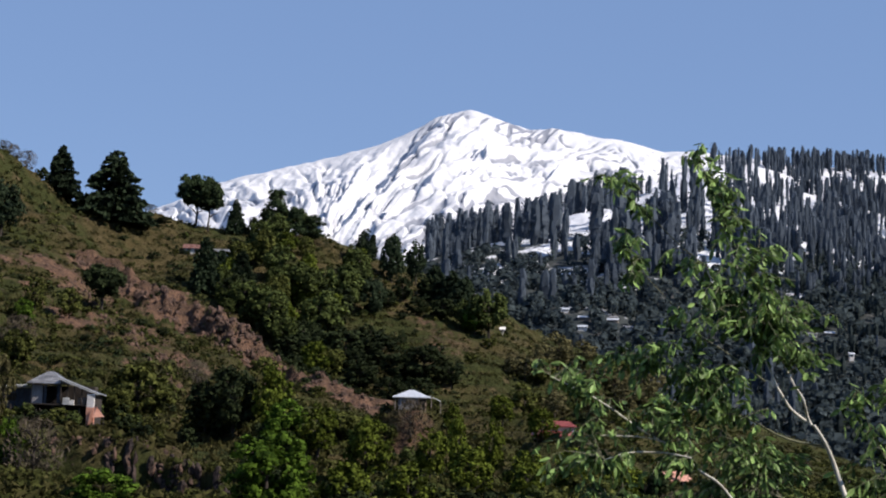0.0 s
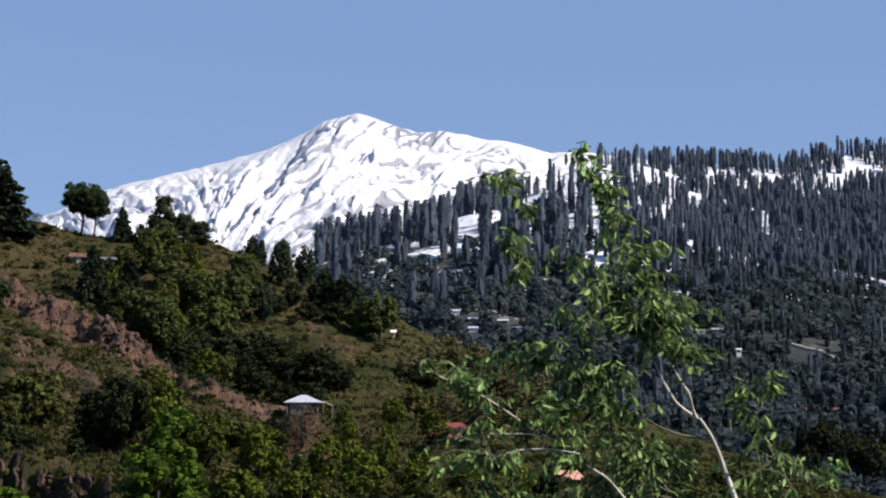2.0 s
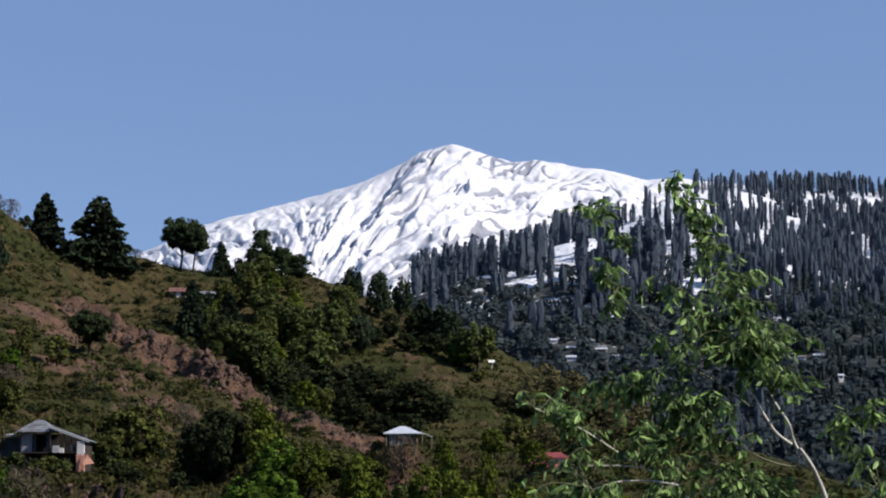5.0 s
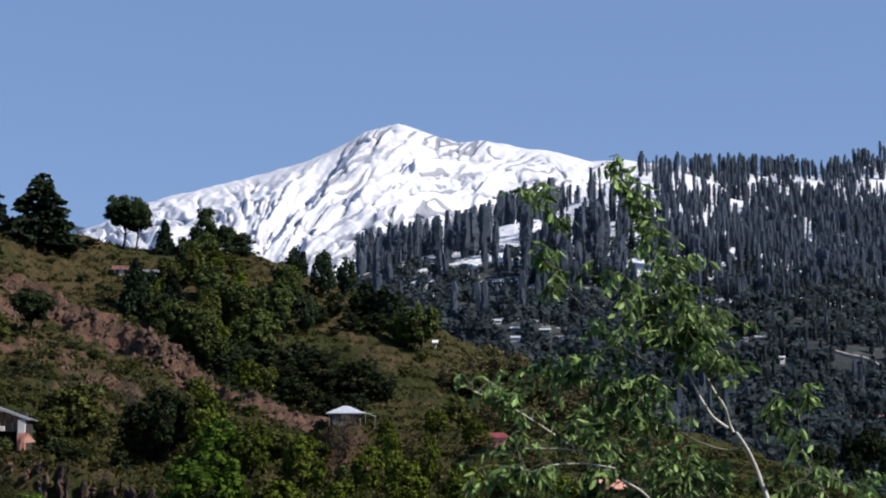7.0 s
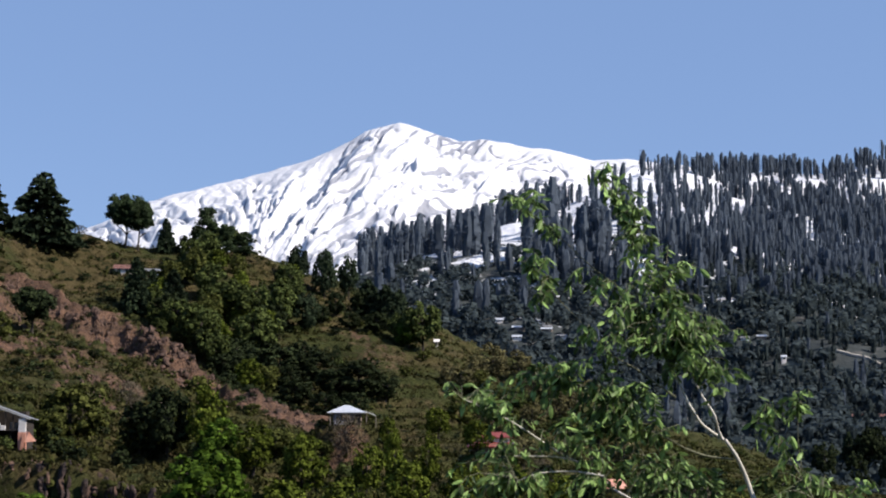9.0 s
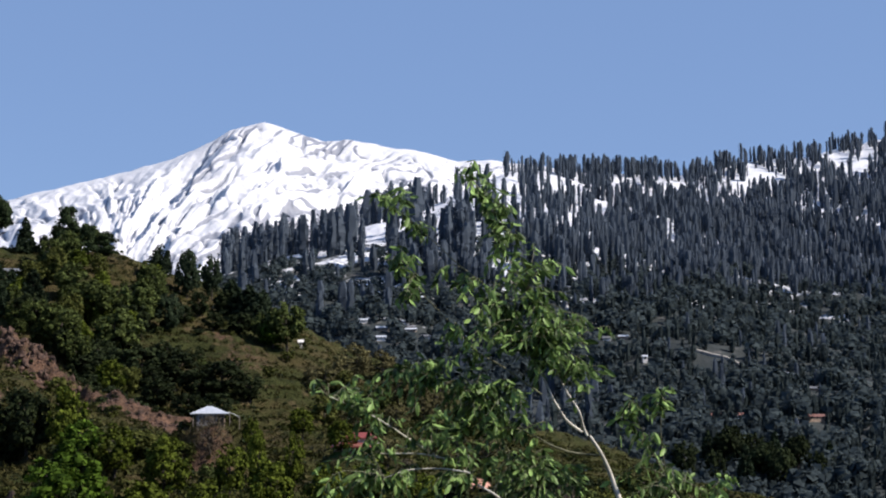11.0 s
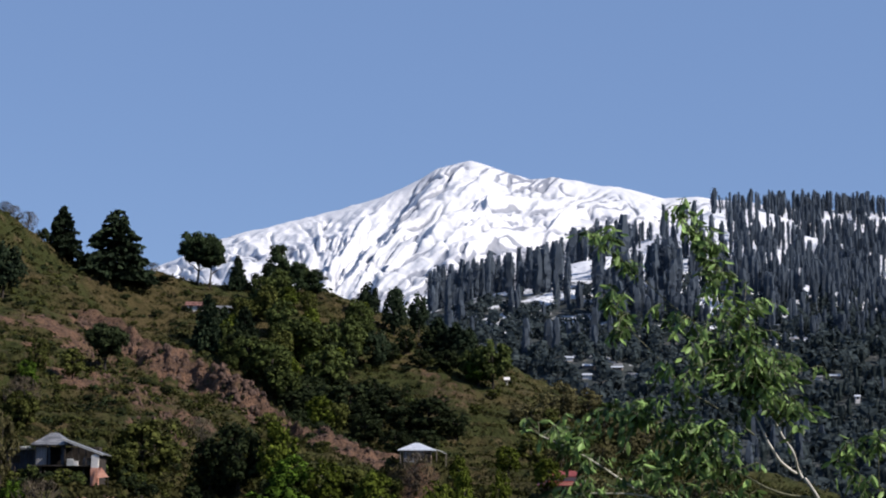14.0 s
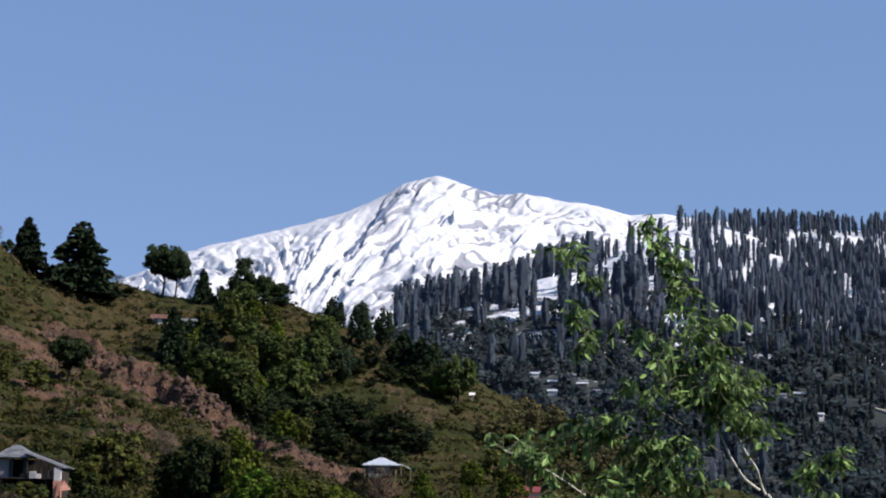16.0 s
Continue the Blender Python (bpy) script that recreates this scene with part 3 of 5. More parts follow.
def open_ground(x, y):
    free = np.zeros(np.shape(x), bool)
    for cx, cy, half in CLEARINGS:
        free |= ((x - cx) / half) ** 2 + ((y - cy + 4) / 13) ** 2 < 1 + 0.5 * vnoise(x / 3, y / 3, 331)
    return free


def forest():
    """Woods on the far slope, thinner where the snow lies, and scrub on its foot."""
    n = 58000
    y = rng.uniform(700, 1640, n)
    x = y * rng.uniform(-0.36, 0.46, n)
    z = woods_height(x, y)
    cx, cy, _ = np.array(WOODS).T
    crest = np.interp(x, cx, cy)
    # stands with narrow lanes between them that run down the slope, wider where the snow lies
    clump = 0.85 * fbm(x / 9, y / 42, 2, 301) + 0.18 * fbm(x / 60, y / 90, 2, 303)
    edge = 1 - smooth(130, 190, x)
    upper = smooth(0.30, 0.95, (y - 640) / (crest - 640) + 0.15 * fbm(x / 70, y / 70, 2, 307))
    dense = smooth(-0.60 + 0.22 * upper + 0.16 * edge * upper, 0.05 + 0.20 * upper + 0.2 * edge * upper, clump)
    dense = dense * (1 - 0.45 * edge * (1 - smooth(10, 130, crest - y)))
    # the snowy saddle below the peak is nearly open
    dense = dense * (1 - 0.7 * smooth(80, 100, x) * (1 - smooth(160, 185, x)) * (1 - smooth(90, 190, crest - y)))
    # closed woods on the shaded shoulder
    dense = np.maximum(dense, 0.42 * smooth(180, 240, x) * smooth(50, 130, crest - y))
    low = smooth(82, 122, z + 22 * fbm(x / 80, y / 80, 2, 305))
    dense = dense * (low + (1 - low) * 0.05) * (y < crest + 8)
    keep = rng.uniform(0, 1, n) < dense * (0.35 - 0.18 * upper + 0.46 * smooth(130, 240, x) * upper)
    keep &= ~open_ground(x, y) & (x > -0.049 * y)
    keep &= rng.uniform(0, 1, n) < 0.62 + 0.38 * smooth(0, 90, x)
    x, y, z = x[keep], y[keep], z[keep]
    high = (10 + 11 * rng.uniform(0, 1, len(x))) * (0.7 + 0.3 * smooth(70, 140, z)) * (1 + 0.55 * (1 - smooth(60, 200, x))) * (1 - 0.2 * smooth(150, 250, x) * (1 - smooth(0, 120, crest[keep] - y)))
    v, f = strewn(SPIRES, x, y, z - 0.5, high, rng.uniform(0.8, 1.25, len(x)) * (1.3 - 0.25 * smooth(60, 200, x)), rng)
    tagged(piece("conifer_forest", mesh_from("conifer_forest", v, f, HAZED_LEAF)), "dense dark conifer forest on the far mountainside", "forest", kind="stuff")
    n = 19000
    y = rng.uniform(540, 1150, n)
    x = y * rng.uniform(-0.36, 0.46, n)
    z = woods_height(x, y)
    keep = rng.uniform(0, 1, n) < (1 - smooth(85, 140, z - 30 * smooth(120, 260, x) + 25 * fbm(x / 80, y / 80, 2, 305))) * np.clip(0.75 + 0.6 * fbm(x / 50, y / 50, 2, 311), 0.4, 1)
    keep &= ~open_ground(x, y)
    x, y, z = x[keep], y[keep], z[keep]
    # small conifers stand among the scrub towards the valley mouth
    dark = rng.uniform(0, 1, len(x)) < 0.5 * smooth(60, 170, x + 30 * fbm(x / 60, y / 60, 2, 315))
    short = [spire(rng, rng.uniform(0.17, 0.25), needles=34, size=0.055) for _ in range(8)]
    v, f = strewn(short, x[dark], y[dark], z[dark] - 0.4, rng.uniform(4, 10, int(dark.sum())), rng.uniform(0.8, 1.25, int(dark.sum())), rng)
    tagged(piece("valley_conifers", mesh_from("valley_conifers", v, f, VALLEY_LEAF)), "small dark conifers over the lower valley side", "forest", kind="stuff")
    x, y, z = x[~dark], y[~dark], z[~dark]
    blobs = []
    for _ in range(8):
        o = rng.normal(size=(26, 3))
        o /= np.linalg.norm(o, axis=1)[:, None]
        blobs.append(cards(o * rng.uniform(0.55, 1, (26, 1)) * (0.27, 0.27, 0.45) + (0, 0, 0.45), 0.145, rng, slim=0.85, out=o + (0, 0, 0.3)))
    high = rng.uniform(4, 13, len(x))
    v, f = strewn(blobs, x, y, z - 0.4, high, rng.uniform(0.8, 1.3, len(x)), rng)
    tagged(piece("valley_scrub", mesh_from("valley_scrub", v, f, HAZED_SCRUB)), "dull green scrub and orchard trees on the valley side", "scrub", kind="stuff")


forest()


def copy_at(ob, m):
    """A copy of a scaled thing at the pose m, which brings its own scale."""
    return copy_thing(ob, m @ Matrix.Diagonal((*(1 / v for v in ob.scale), 1)))


def conifer(trunk_me, crown_me, m, label, category="tree", group=""):
    root = tagged(new("conifer_tree"), label, category, group)
    piece("trunk", trunk_me, root)
    piece("crown", crown_me, root)
    root.matrix_basis = m
    return root


def ridge_conifers():
    """The single trees that stand up against snow and sky along the far crest."""
    firsts = []
    for k in range(5):
        v, f = spire(rng, rng.uniform(0.085, 0.135), 6, 7, 110, 0.028)
        t = tube([(0, 0, -0.04), (0, 0, 0.3), (0, 0, 0.7)], [0.02, 0.014, 0.006], 5)
        firsts.append((mesh_from("trunk", *t, BARK), mesh_from("crown", v, f, HAZED_LEAF)))
    cx, cy, _ = np.array(WOODS).T
    made = [None] * 5
    for k in range(298):
        x = rng.uniform(-60, 560) if k % 3 else rng.uniform(-60, 130)
        if 95 < x < 170 and k % 4:
            x += 150
        y = float(np.interp(x, cx, cy)) - abs(rng.normal(0, 14 if x > 130 else 30)) + 3
        z = float(woods_height(np.array(x), np.array(y)))
        h = rng.uniform(13, 24) * (1.3 if x < 70 else 0.76)
        m = Matrix.LocRotScale((x, y, z - 0.5), Euler((rng.normal(0, 0.02), rng.normal(0, 0.02), rng.uniform(0, 6.28))), (h * rng.uniform(0.8, 1.2), h, h))
        n = k % 5
        if made[n] is None:
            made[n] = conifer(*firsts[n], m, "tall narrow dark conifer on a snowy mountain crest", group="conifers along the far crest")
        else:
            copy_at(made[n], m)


ridge_conifers()


def footpath():
    """A pale path that crosses the far slope."""
    line = np.array([(185.0, 852.0), (197.0, 842.0), (203.0, 832.0), (211.0, 823.0), (224.0, 820.0)])
    u = np.linspace(0, len(line) - 1, 60)
    px, py = np.interp(u, np.arange(len(line)), line[:, 0]), np.interp(u, np.arange(len(line)), line[:, 1]) + 1.5 * np.sin(u * 5)
    rows = [np.stack([px, py + off, woods_height(px, py + off) + 1.2], -1) for off in (-0.8, 0.8)]
    rows += [r - (0, 0, 1.5) for r in rows]
    v = np.concatenate([rows[0], rows[1], rows[3], rows[2]])
    k = np.arange(59)
    q = np.concatenate([np.stack([a * 60 + k, a * 60 + k + 1, b * 60 + k + 1, b * 60 + k], -1) for a, b in ((0, 1), (1, 2), (2, 3), (3, 0))])
    tagged(piece("footpath", mesh_from("footpath", v, q, DUST)), "pale dusty footpath across the far slope", "path", kind="structure")


footpath()


# ---- trees of the near hill ----
def fir_crown(rng, whorls=15):
    """Drooping whorls in a broad cone, one unit high and one wide."""
    cs, ls = [], []
    for k in range(whorls):
        u = k / (whorls - 1)
        z = 0.06 + 0.90 * u
        rad = 0.54 * (1 - u) ** 0.62 * rng.uniform(0.85, 1.08) + 0.03
        for b in range(int(9 + 15 * (1 - u))):
            a = rng.uniform(0, 2 * np.pi)
            reach = rad * rng.uniform(0.72, 1.05)
            n = int(8 + 26 * (1 - u))
            s = np.sqrt(rng.uniform(0.04, 1, n))
            side = rng.normal(0, 0.035, n)
            cs.append(np.stack([np.cos(a) * s * reach - np.sin(a) * side, np.sin(a) * s * reach + np.cos(a) * side,
                                z - 0.09 * s**2 * (1 - u) + rng.normal(0, 0.008, n)], -1))
            ls.append(np.tile([np.cos(a), np.sin(a), -0.25], (n, 1)))
    return cards(np.concatenate(cs), 0.046, rng, np.concatenate(ls), 0.65)


def clump_crown(rng, clumps=84, each=28, low=0.10, size=0.033, squat=0.95, spread=0.080):
    """An uneven crown of leaf clumps with gaps, one unit high and wide."""
    cs, outs = [], []
    mid = np.array([0, 0, low + (1 - low) * 0.42])
    for _ in range(clumps):
        d = rng.normal(size=3)
        d /= np.linalg.norm(d)
        c = d * rng.uniform(0.35, 1.0) ** 0.6 * (0.36, 0.36, (1 - low) / 2 * 0.82) + (0, 0, low + (1 - low) / 2)
        p = rng.normal(size=(each, 3))
        p /= np.linalg.norm(p, axis=1)[:, None]
        p[:, 2] = np.where(p[:, 2] < -0.65, -p[:, 2], p[:, 2])
        at = c + p * rng.uniform(0.6, 1.0, (each, 1)) * spread * rng.uniform(0.7, 1.3) * (1, 1, squat)
        cs.append(at)
        outs.append(p + 1.6 * (at - mid))
    return cards(np.concatenate(cs), size, rng, out=np.concatenate(outs), slim=0.75)


def pine_crown(rng):
    """Flat cushions of needles on a bare stem."""
    cs, outs = [], []
    for k in range(42):
        u = rng.uniform(0, 1)
        a = rng.uniform(0, 2 * np.pi)
        reach = 0.42 * (1 - 0.65 * u) * rng.uniform(0.1, 1.0) ** 0.7
        c = np.array([np.cos(a) * reach, np.sin(a) * reach, 0.30 + 0.66 * u])
        p = rng.normal(size=(60, 3))
        p /= np.linalg.norm(p, axis=1)[:, None]
        cs.append(c + p * rng.uniform(0.5, 1, (60, 1)) * (0.14, 0.14, 0.075))
        outs.append(p + (0, 0, 0.4))
    return cards(np.concatenate(cs), 0.034, rng, slim=0.6, out=np.concatenate(outs))


def umbrella_crown(rng):
    """A broad, lobed crown on the upper half of a bare stem."""
    cs, outs = [], []
    for _ in range(64):
        d = rng.normal(size=3)
        d /= np.linalg.norm(d)
        c = np.array([0, 0, 0.68]) + d * rng.uniform(0.3, 1.0) ** 0.5 * (0.42, 0.42, 0.26)
        p = rng.normal(size=(60, 3))
        p /= np.linalg.norm(p, axis=1)[:, None]
        cs.append(c + p * rng.uniform(0.5, 1, (60, 1)) * (0.12, 0.12, 0.075))
        outs.append(p + (0, 0, 0.4))
    return cards(np.concatenate(cs), 0.036, rng, slim=0.6, out=np.concatenate(outs))


def twig_crown(rng):
    """A haze of fine leafless twigs that fan upwards."""
    n = 620
    a, u = rng.uniform(0, 2 * np.pi, n), rng.uniform(0.05, 1, n)
    r = 0.46 * np.sqrt(rng.uniform(0, 1, n)) * np.sin(np.pi * (0.12 + 0.80 * u)) ** 0.7
    at = np.stack([r * np.cos(a), r * np.sin(a), 0.06 + 0.88 * u], -1)
    return cards(at, 0.075, rng, np.stack([1.2 * np.cos(a) * r, 1.2 * np.sin(a) * r, 0.9 + 0 * r], -1), 0.13)


def limbs(rng, top=0.75, count=6, radius=0.028):
    """A crooked trunk with a few limbs, one unit high."""
    z = np.linspace(-0.06, top, 7)
    line = np.stack([np.cumsum(rng.normal(0, 0.012, 7)), np.cumsum(rng.normal(0, 0.012, 7)), z], -1)
    chunks = [tube(line, np.linspace(radius, radius * 0.3, 7), 6)]
    for _ in range(count):
        k = int(rng.integers(2, 6))
        a, ln = rng.uniform(0, 2 * np.pi), rng.uniform(0.15, 0.32)
        e = line[k] + np.array([np.cos(a) * ln, np.sin(a) * ln, ln * rng.uniform(0.3, 0.9)])
        chunks.append(tube([line[k], (line[k] + e) / 2 + (0, 0, 0.03), e], [radius * 0.5, radius * 0.35, radius * 0.15], 5))
    return gather(chunks)


KINDS = {}


def variants(key, crown, leaf, count, trunk_args):
    KINDS[key] = [(mesh_from("trunk", *limbs(rng, **trunk_args), DARK_BARK, True), mesh_from("crown", *crown(), leaf)) for _ in range(count)]


variants("fir", lambda: fir_crown(rng), FIR_LEAF, 3, dict(top=0.9, count=0, radius=0.022))
variants("pine", lambda: pine_crown(rng), PINE_LEAF, 4, dict(top=0.9, count=9, radius=0.020))
variants("umbrella", lambda: umbrella_crown(rng), PINE_LEAF, 2, dict(top=0.85, count=7, radius=0.030))
variants("bushy_pine", lambda: clump_crown(rng, 60, 44, low=0.0, size=0.036, squat=1.3, spread=0.11), FIR_LEAF, 3, dict(top=0.85))
variants("green", lambda: clump_crown(rng), GREEN_LEAF, 4, {})
variants("fresh", lambda: clump_crown(rng, 90, low=-0.05), BRIGHT_LEAF, 3, {})
variants("olive", lambda: clump_crown(rng, 84, low=0.0), OLIVE_LEAF, 4, {})
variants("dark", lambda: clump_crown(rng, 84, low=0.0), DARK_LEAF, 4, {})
variants("round", lambda: clump_crown(rng, 70, 60, low=0.24, squat=0.8, spread=0.11), DARK_LEAF, 1, dict(top=0.8, radius=0.034))
variants("thin", lambda: clump_crown(rng, 44, 36, low=0.0, size=0.028), BUD_LEAF, 3, dict(count=10))
variants("slim", lambda: clump_crown(rng, 64, low=0.05, squat=1.3), MOSS_LEAF, 3, {})
variants("bare", lambda: twig_crown(rng), TWIG_LEAF, 3, dict(count=12))
for look_of, leaf in (("olive", OLIVE_LEAF), ("green", GREEN_LEAF), ("dark", DARK_LEAF)):
    variants("low_" + look_of, lambda: clump_crown(rng, 22, 26, low=-0.05, size=0.055, spread=0.13), leaf, 4, dict(count=4))
FIRST = {}


def tree(kind, x, y, high, wide, label, name="tree", group="", category="tree", height=ground_height):
    z = float(height(np.array(float(x)), np.array(float(y))))
    n = int(rng.integers(0, len(KINDS[kind])))
    m = Matrix.LocRotScale((x, y, z - 0.1), Euler((0, 0, rng.uniform(0, 6.28))), (wide, wide, high))
    key = (kind, n, label)
    if key in FIRST:
        return copy_at(FIRST[key], m)
    root = tagged(new(name), label, category, group)
    piece("trunk", KINDS[kind][n][0], root)
    piece("crown", KINDS[kind][n][1], root)
    root.matrix_basis = m
    FIRST[key] = root
    return root


FIRS = [(-83.6, 365.7, 14.9, 15.7), (-93.5, 360.6, 10.4, 8.2), (-61.1, 387.1, 7.5, 4.8), (-12.5, 374.9, 8.2, 8.0), (-59.6, 342.4, 11.0, 7.0), (-52.8, 344.8, 9.3, 7.6), 
        (-16.2, 378.4, 7.6, 7.3), (-57.7, 350.4, 7.1, 5.5), (-9.6, 381.4, 7.7, 6.0)]
CREST_PINES = [(-31.8, 384.1, 8.8, 6.8), (-26.1, 385.3, 11.2, 7.4), (-21.4, 392.2, 9.8, 5.8), (-17.4, 384.0, 7.0, 4.6), (-28.2, 358.0, 8.6, 7.6), (-10.6, 372.0, 8.6, 8.4)]
UMBRELLAS = [(-69.6, 385.7, 12.8, 10.0), (-66.9, 385.2, 11.6, 8.4)]
PINES = [(-52.1, 386.9, 11.1, 8.2), (-43.5, 382.9, 6.7, 8.1), (-52.9, 363.3, 6.8, 5.5), (-47.1, 382.1, 8.4, 6.6),
         (-107.3, 334.7, 15.2, 11.5), (-104.4, 337.5, 4.4, 5.4)]
GREENS = [(-41.3, 345.7, 9.9, 13.6), (-34.3, 353.9, 11.3, 12.7), (-44.4, 320.3, 9.2, 11.5), (-35.0, 329.2, 11.6, 13.0), (-4.5, 359.3, 11.4, 11.3), (-9.5, 360.8, 6.6, 6.4),
          (-47.1, 355.6, 8.4, 9.1)]
DARKS = [(-37.0, 297.0, 6.5, 8.0), (-31.5, 289.0, 5.5, 7.5), (-25.4, 304.0, 6.0, 9.0), (-20.0, 300.0, 5.0, 8.0), (-15.5, 302.0, 5.0, 8.0), (-22.7, 371.1, 5.5, 6.8), (-17.8, 377.0, 5.0, 6.1), (-19.4, 362.2, 4.1, 6.4), (-13.9, 363.8, 4.9, 8.0), (-25.5, 363.8, 4.4, 5.3),
         (-27.3, 176.0, 7.6, 7.0), (-30.2, 177.0, 5.6, 5.4), (-36.7, 317.2, 7.3, 12.7), (-29.6, 317.4, 7.5, 12.7), (-23.5, 317.1, 7.2, 10.6), (-14.8, 312.7, 7.4, 12.5), (-19.2, 311.7, 5.9, 9.4), (-38.9, 314.3, 6.2, 9.4), (-33.7, 317.8, 5.5, 9.5),
         (-26.8, 313.7, 5.4, 8.4), (-37.3, 321.6, 7.0, 10.7), (-34.0, 329.8, 7.4, 11.0), (-26.5, 328.2, 6.7, 9.8), (-10.4, 315.3, 5.0, 7.4), (-33.9, 319.2, 7.6, 10.6), (-31.1, 190.6, 5.0, 6.0),
         (-29.0, 190.6, 4.1, 5.1), (-32.6, 190.8, 3.0, 4.4)]
OLIVES = [(-37.8, 181.9, 7.6, 9.7), (-18.4, 195.6, 4.0, 6.4), (-66.1, 263.3, 5.3, 5.4), (-70.1, 258.8, 6.1, 5.3), (-55.1, 196.6, 5.3, 6.1), (-13.6, 195.4, 3.6, 4.4),
          (-25.5, 183.4, 5.5, 6.3), (-39.5, 177.6, 4.7, 5.5), (-38.8, 279.5, 5.0, 5.6), (-29.8, 178.0, 4.5, 6.0)]
SHOULDERS = [(9.5, 358.6, 8.4, 9.8), (15.0, 366.6, 7.9, 10.1), (3.1, 329.8, 5.5, 9.0), (16.9, 334.4, 6.6, 10.3), (25.1, 345.8, 6.9, 11.9), (6.3, 337.8, 7.1, 7.0), (20.0, 334.2, 6.3, 8.0),
             (-46.3, 159.5, 8.1, 4.4)]
FRESH = [(-16.8, 126.0, 7.2, 8.2), (-28.9, 127.1, 3.4, 6.4), (-21.2, 168.9, 5.4, 6.0), (-38.1, 135.4, 4.5, 3.2), (-69.5, 251.0, 4.3, 4.3),
         (-7.4, 359.8, 6.0, 7.7)]
SLIMS = [(-23.2, 175.0, 8.0, 5.2), (-17.8, 166.8, 5.4, 5.6), (-11.7, 150.6, 6.0, 5.7), (-6.6, 152.9, 5.0, 4.2), (-4.9, 180.3, 6.5, 3.1), (-1.5, 182.3, 6.6, 3.7), (-2.9, 142.4, 5.1, 5.4), (1.5, 142.9, 4.7, 4.9),
         (-6.1, 197.9, 4.6, 3.4), (-7.1, 129.9, 4.7, 5.3), (-11.8, 127.3, 4.6, 5.7), (5.4, 152.4, 4.4, 4.7), (9.1, 142.9, 3.8, 4.9), (-0.8, 283.5, 5.6, 6.8), (3.5, 178.0, 3.6, 4.3)]
BARES = [(-35.8, 134.1, 4.9, 5.5), (-59.5, 213.0, 4.3, 5.1), (-40.2, 191.1, 3.8, 5.2), (-10.6, 195.3, 4.2, 4.7), (-39.2, 223.0, 3.7, 3.8)]
for spot in FIRS:
    tree("fir", *spot, "broad dark fir with drooping layered branches on the hill crest", "fir_tree", "firs on the hill")
for spot in CREST_PINES:
    tree("bushy_pine", *spot, "dark bushy pine standing up against the snow", "pine_tree", "bushy pines on the crest")
for spot in UMBRELLAS:
    tree("umbrella", *spot, "tall dark pine with a broad rounded crown on a bare trunk", "pine_tree", "pines on the crest")
for spot in PINES:
    tree("pine", *spot, "dark pine with tufted cushions of needles on a bare trunk", "pine_tree", "pines on the hill")
tree("round", -64.9, 279.8, 8.2, 8.4, "round dark broadleaf tree above the red earth scarp", "tree", "", "tree")
for spot in GREENS:
    tree("green", *spot, "olive-green broadleaf tree in the wooded hollow", "broadleaf_tree", "broadleaf trees on the hill")
# the dark leaf colour carries the gully's deep shadow too
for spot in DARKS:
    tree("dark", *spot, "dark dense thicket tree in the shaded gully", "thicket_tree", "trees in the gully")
for spot in OLIVES:
    tree("olive", *spot, "rounded yellow-green bushy tree on the grassy slope", "bushy_tree", "bushy trees on the slope")
tree("bushy_pine", -91.9, 313.0, 10.6, 10.2, "dark bushy pine with upswept branches beside bare earth", "pine_tree", "", "tree")
for spot in SHOULDERS:
    tree("thin", *spot, "thin olive-brown tree coming into leaf on the spur", "budding_tree", "budding trees on the spur")
for spot in FRESH:
    tree("fresh", *spot, "bright fresh green leafy tree in spring leaf", "leafy_tree", "leafy trees on the slope")
for spot in SLIMS:
    tree("slim", *spot, "slender young green tree on the lower slope", "young_tree", "young trees on the lower slope")
THICKETS = [(1.2, 332.1, 5.3), (5.4, 331.4, 6.3), (9.7, 356.9, 5.7), (12.5, 324.9, 5.7), (8.0, 312.4, 6.0), (3.0, 310.4, 5.9), (14.7, 297.2, 5.2), (19.2, 364.3, 7.0),
            (21.2, 325.4, 6.2), (20.3, 284.4, 5.4), (7.9, 178.0, 3.4), (25.7, 294.8, 5.6), (28.3, 284.2, 5.4), (25.7, 403.3, 5.8), (32.9, 405.7, 6.5)]
for n, (vx, vy, vh) in enumerate(THICKETS):
    tree(("thin", "low_olive", "thin", "green")[n % 4], vx, vy, vh, vh * 1.3, "leafy green bush on the lower shoulder of the hill", "leafy_bush", "bushes on the shoulder", "bush")
VALLEY_TREES = [(132.1, 621.9, 17.4), (143.8, 636.2, 16.2), (150.2, 629.0, 20.4), (161.1, 639.7, 16.5), (166.4, 628.7, 18.0), (176.8, 636.7, 15.0),
                (139.6, 607.0, 16.2), (149.9, 605.4, 17.9), (161.9, 605.1, 17.3), (177.6, 616.4, 14.1), (187.6, 632.9, 12.1), (158.8, 613.3, 17.6)]
for n, (vx, vy, vh) in enumerate(VALLEY_TREES):
    tree(("dark", "fir", "round")[n % 3], vx, vy, vh, vh * (0.75, 0.5, 0.8)[n % 3], "tall dark tree at the foot of the far slope", "valley_tree", "dark trees in the valley", "tree", woods_height)
CREST_SHRUBS = [(-100.6, 348.9, 7.0, 4.8), (-98.5, 351.9, 8.1, 6.0), (-96.7, 356.1, 7.8, 5.5), (-94.3, 360.7, 6.2, 6.2), (-78.9, 380.6, 3.9, 5.2), (-75.3, 378.7, 3.9, 5.7), (-101.6, 346.3, 6.0, 4.8)]
for n, spot in enumerate(CREST_SHRUBS):
    tree(("bare", "bare", "low_dark")[n % 3], spot[0], spot[1], spot[2] * 0.5, spot[3] * 0.8, "straggly bush on the hill crest against the sky", "crest_bush", "bushes on the crest", "bush")
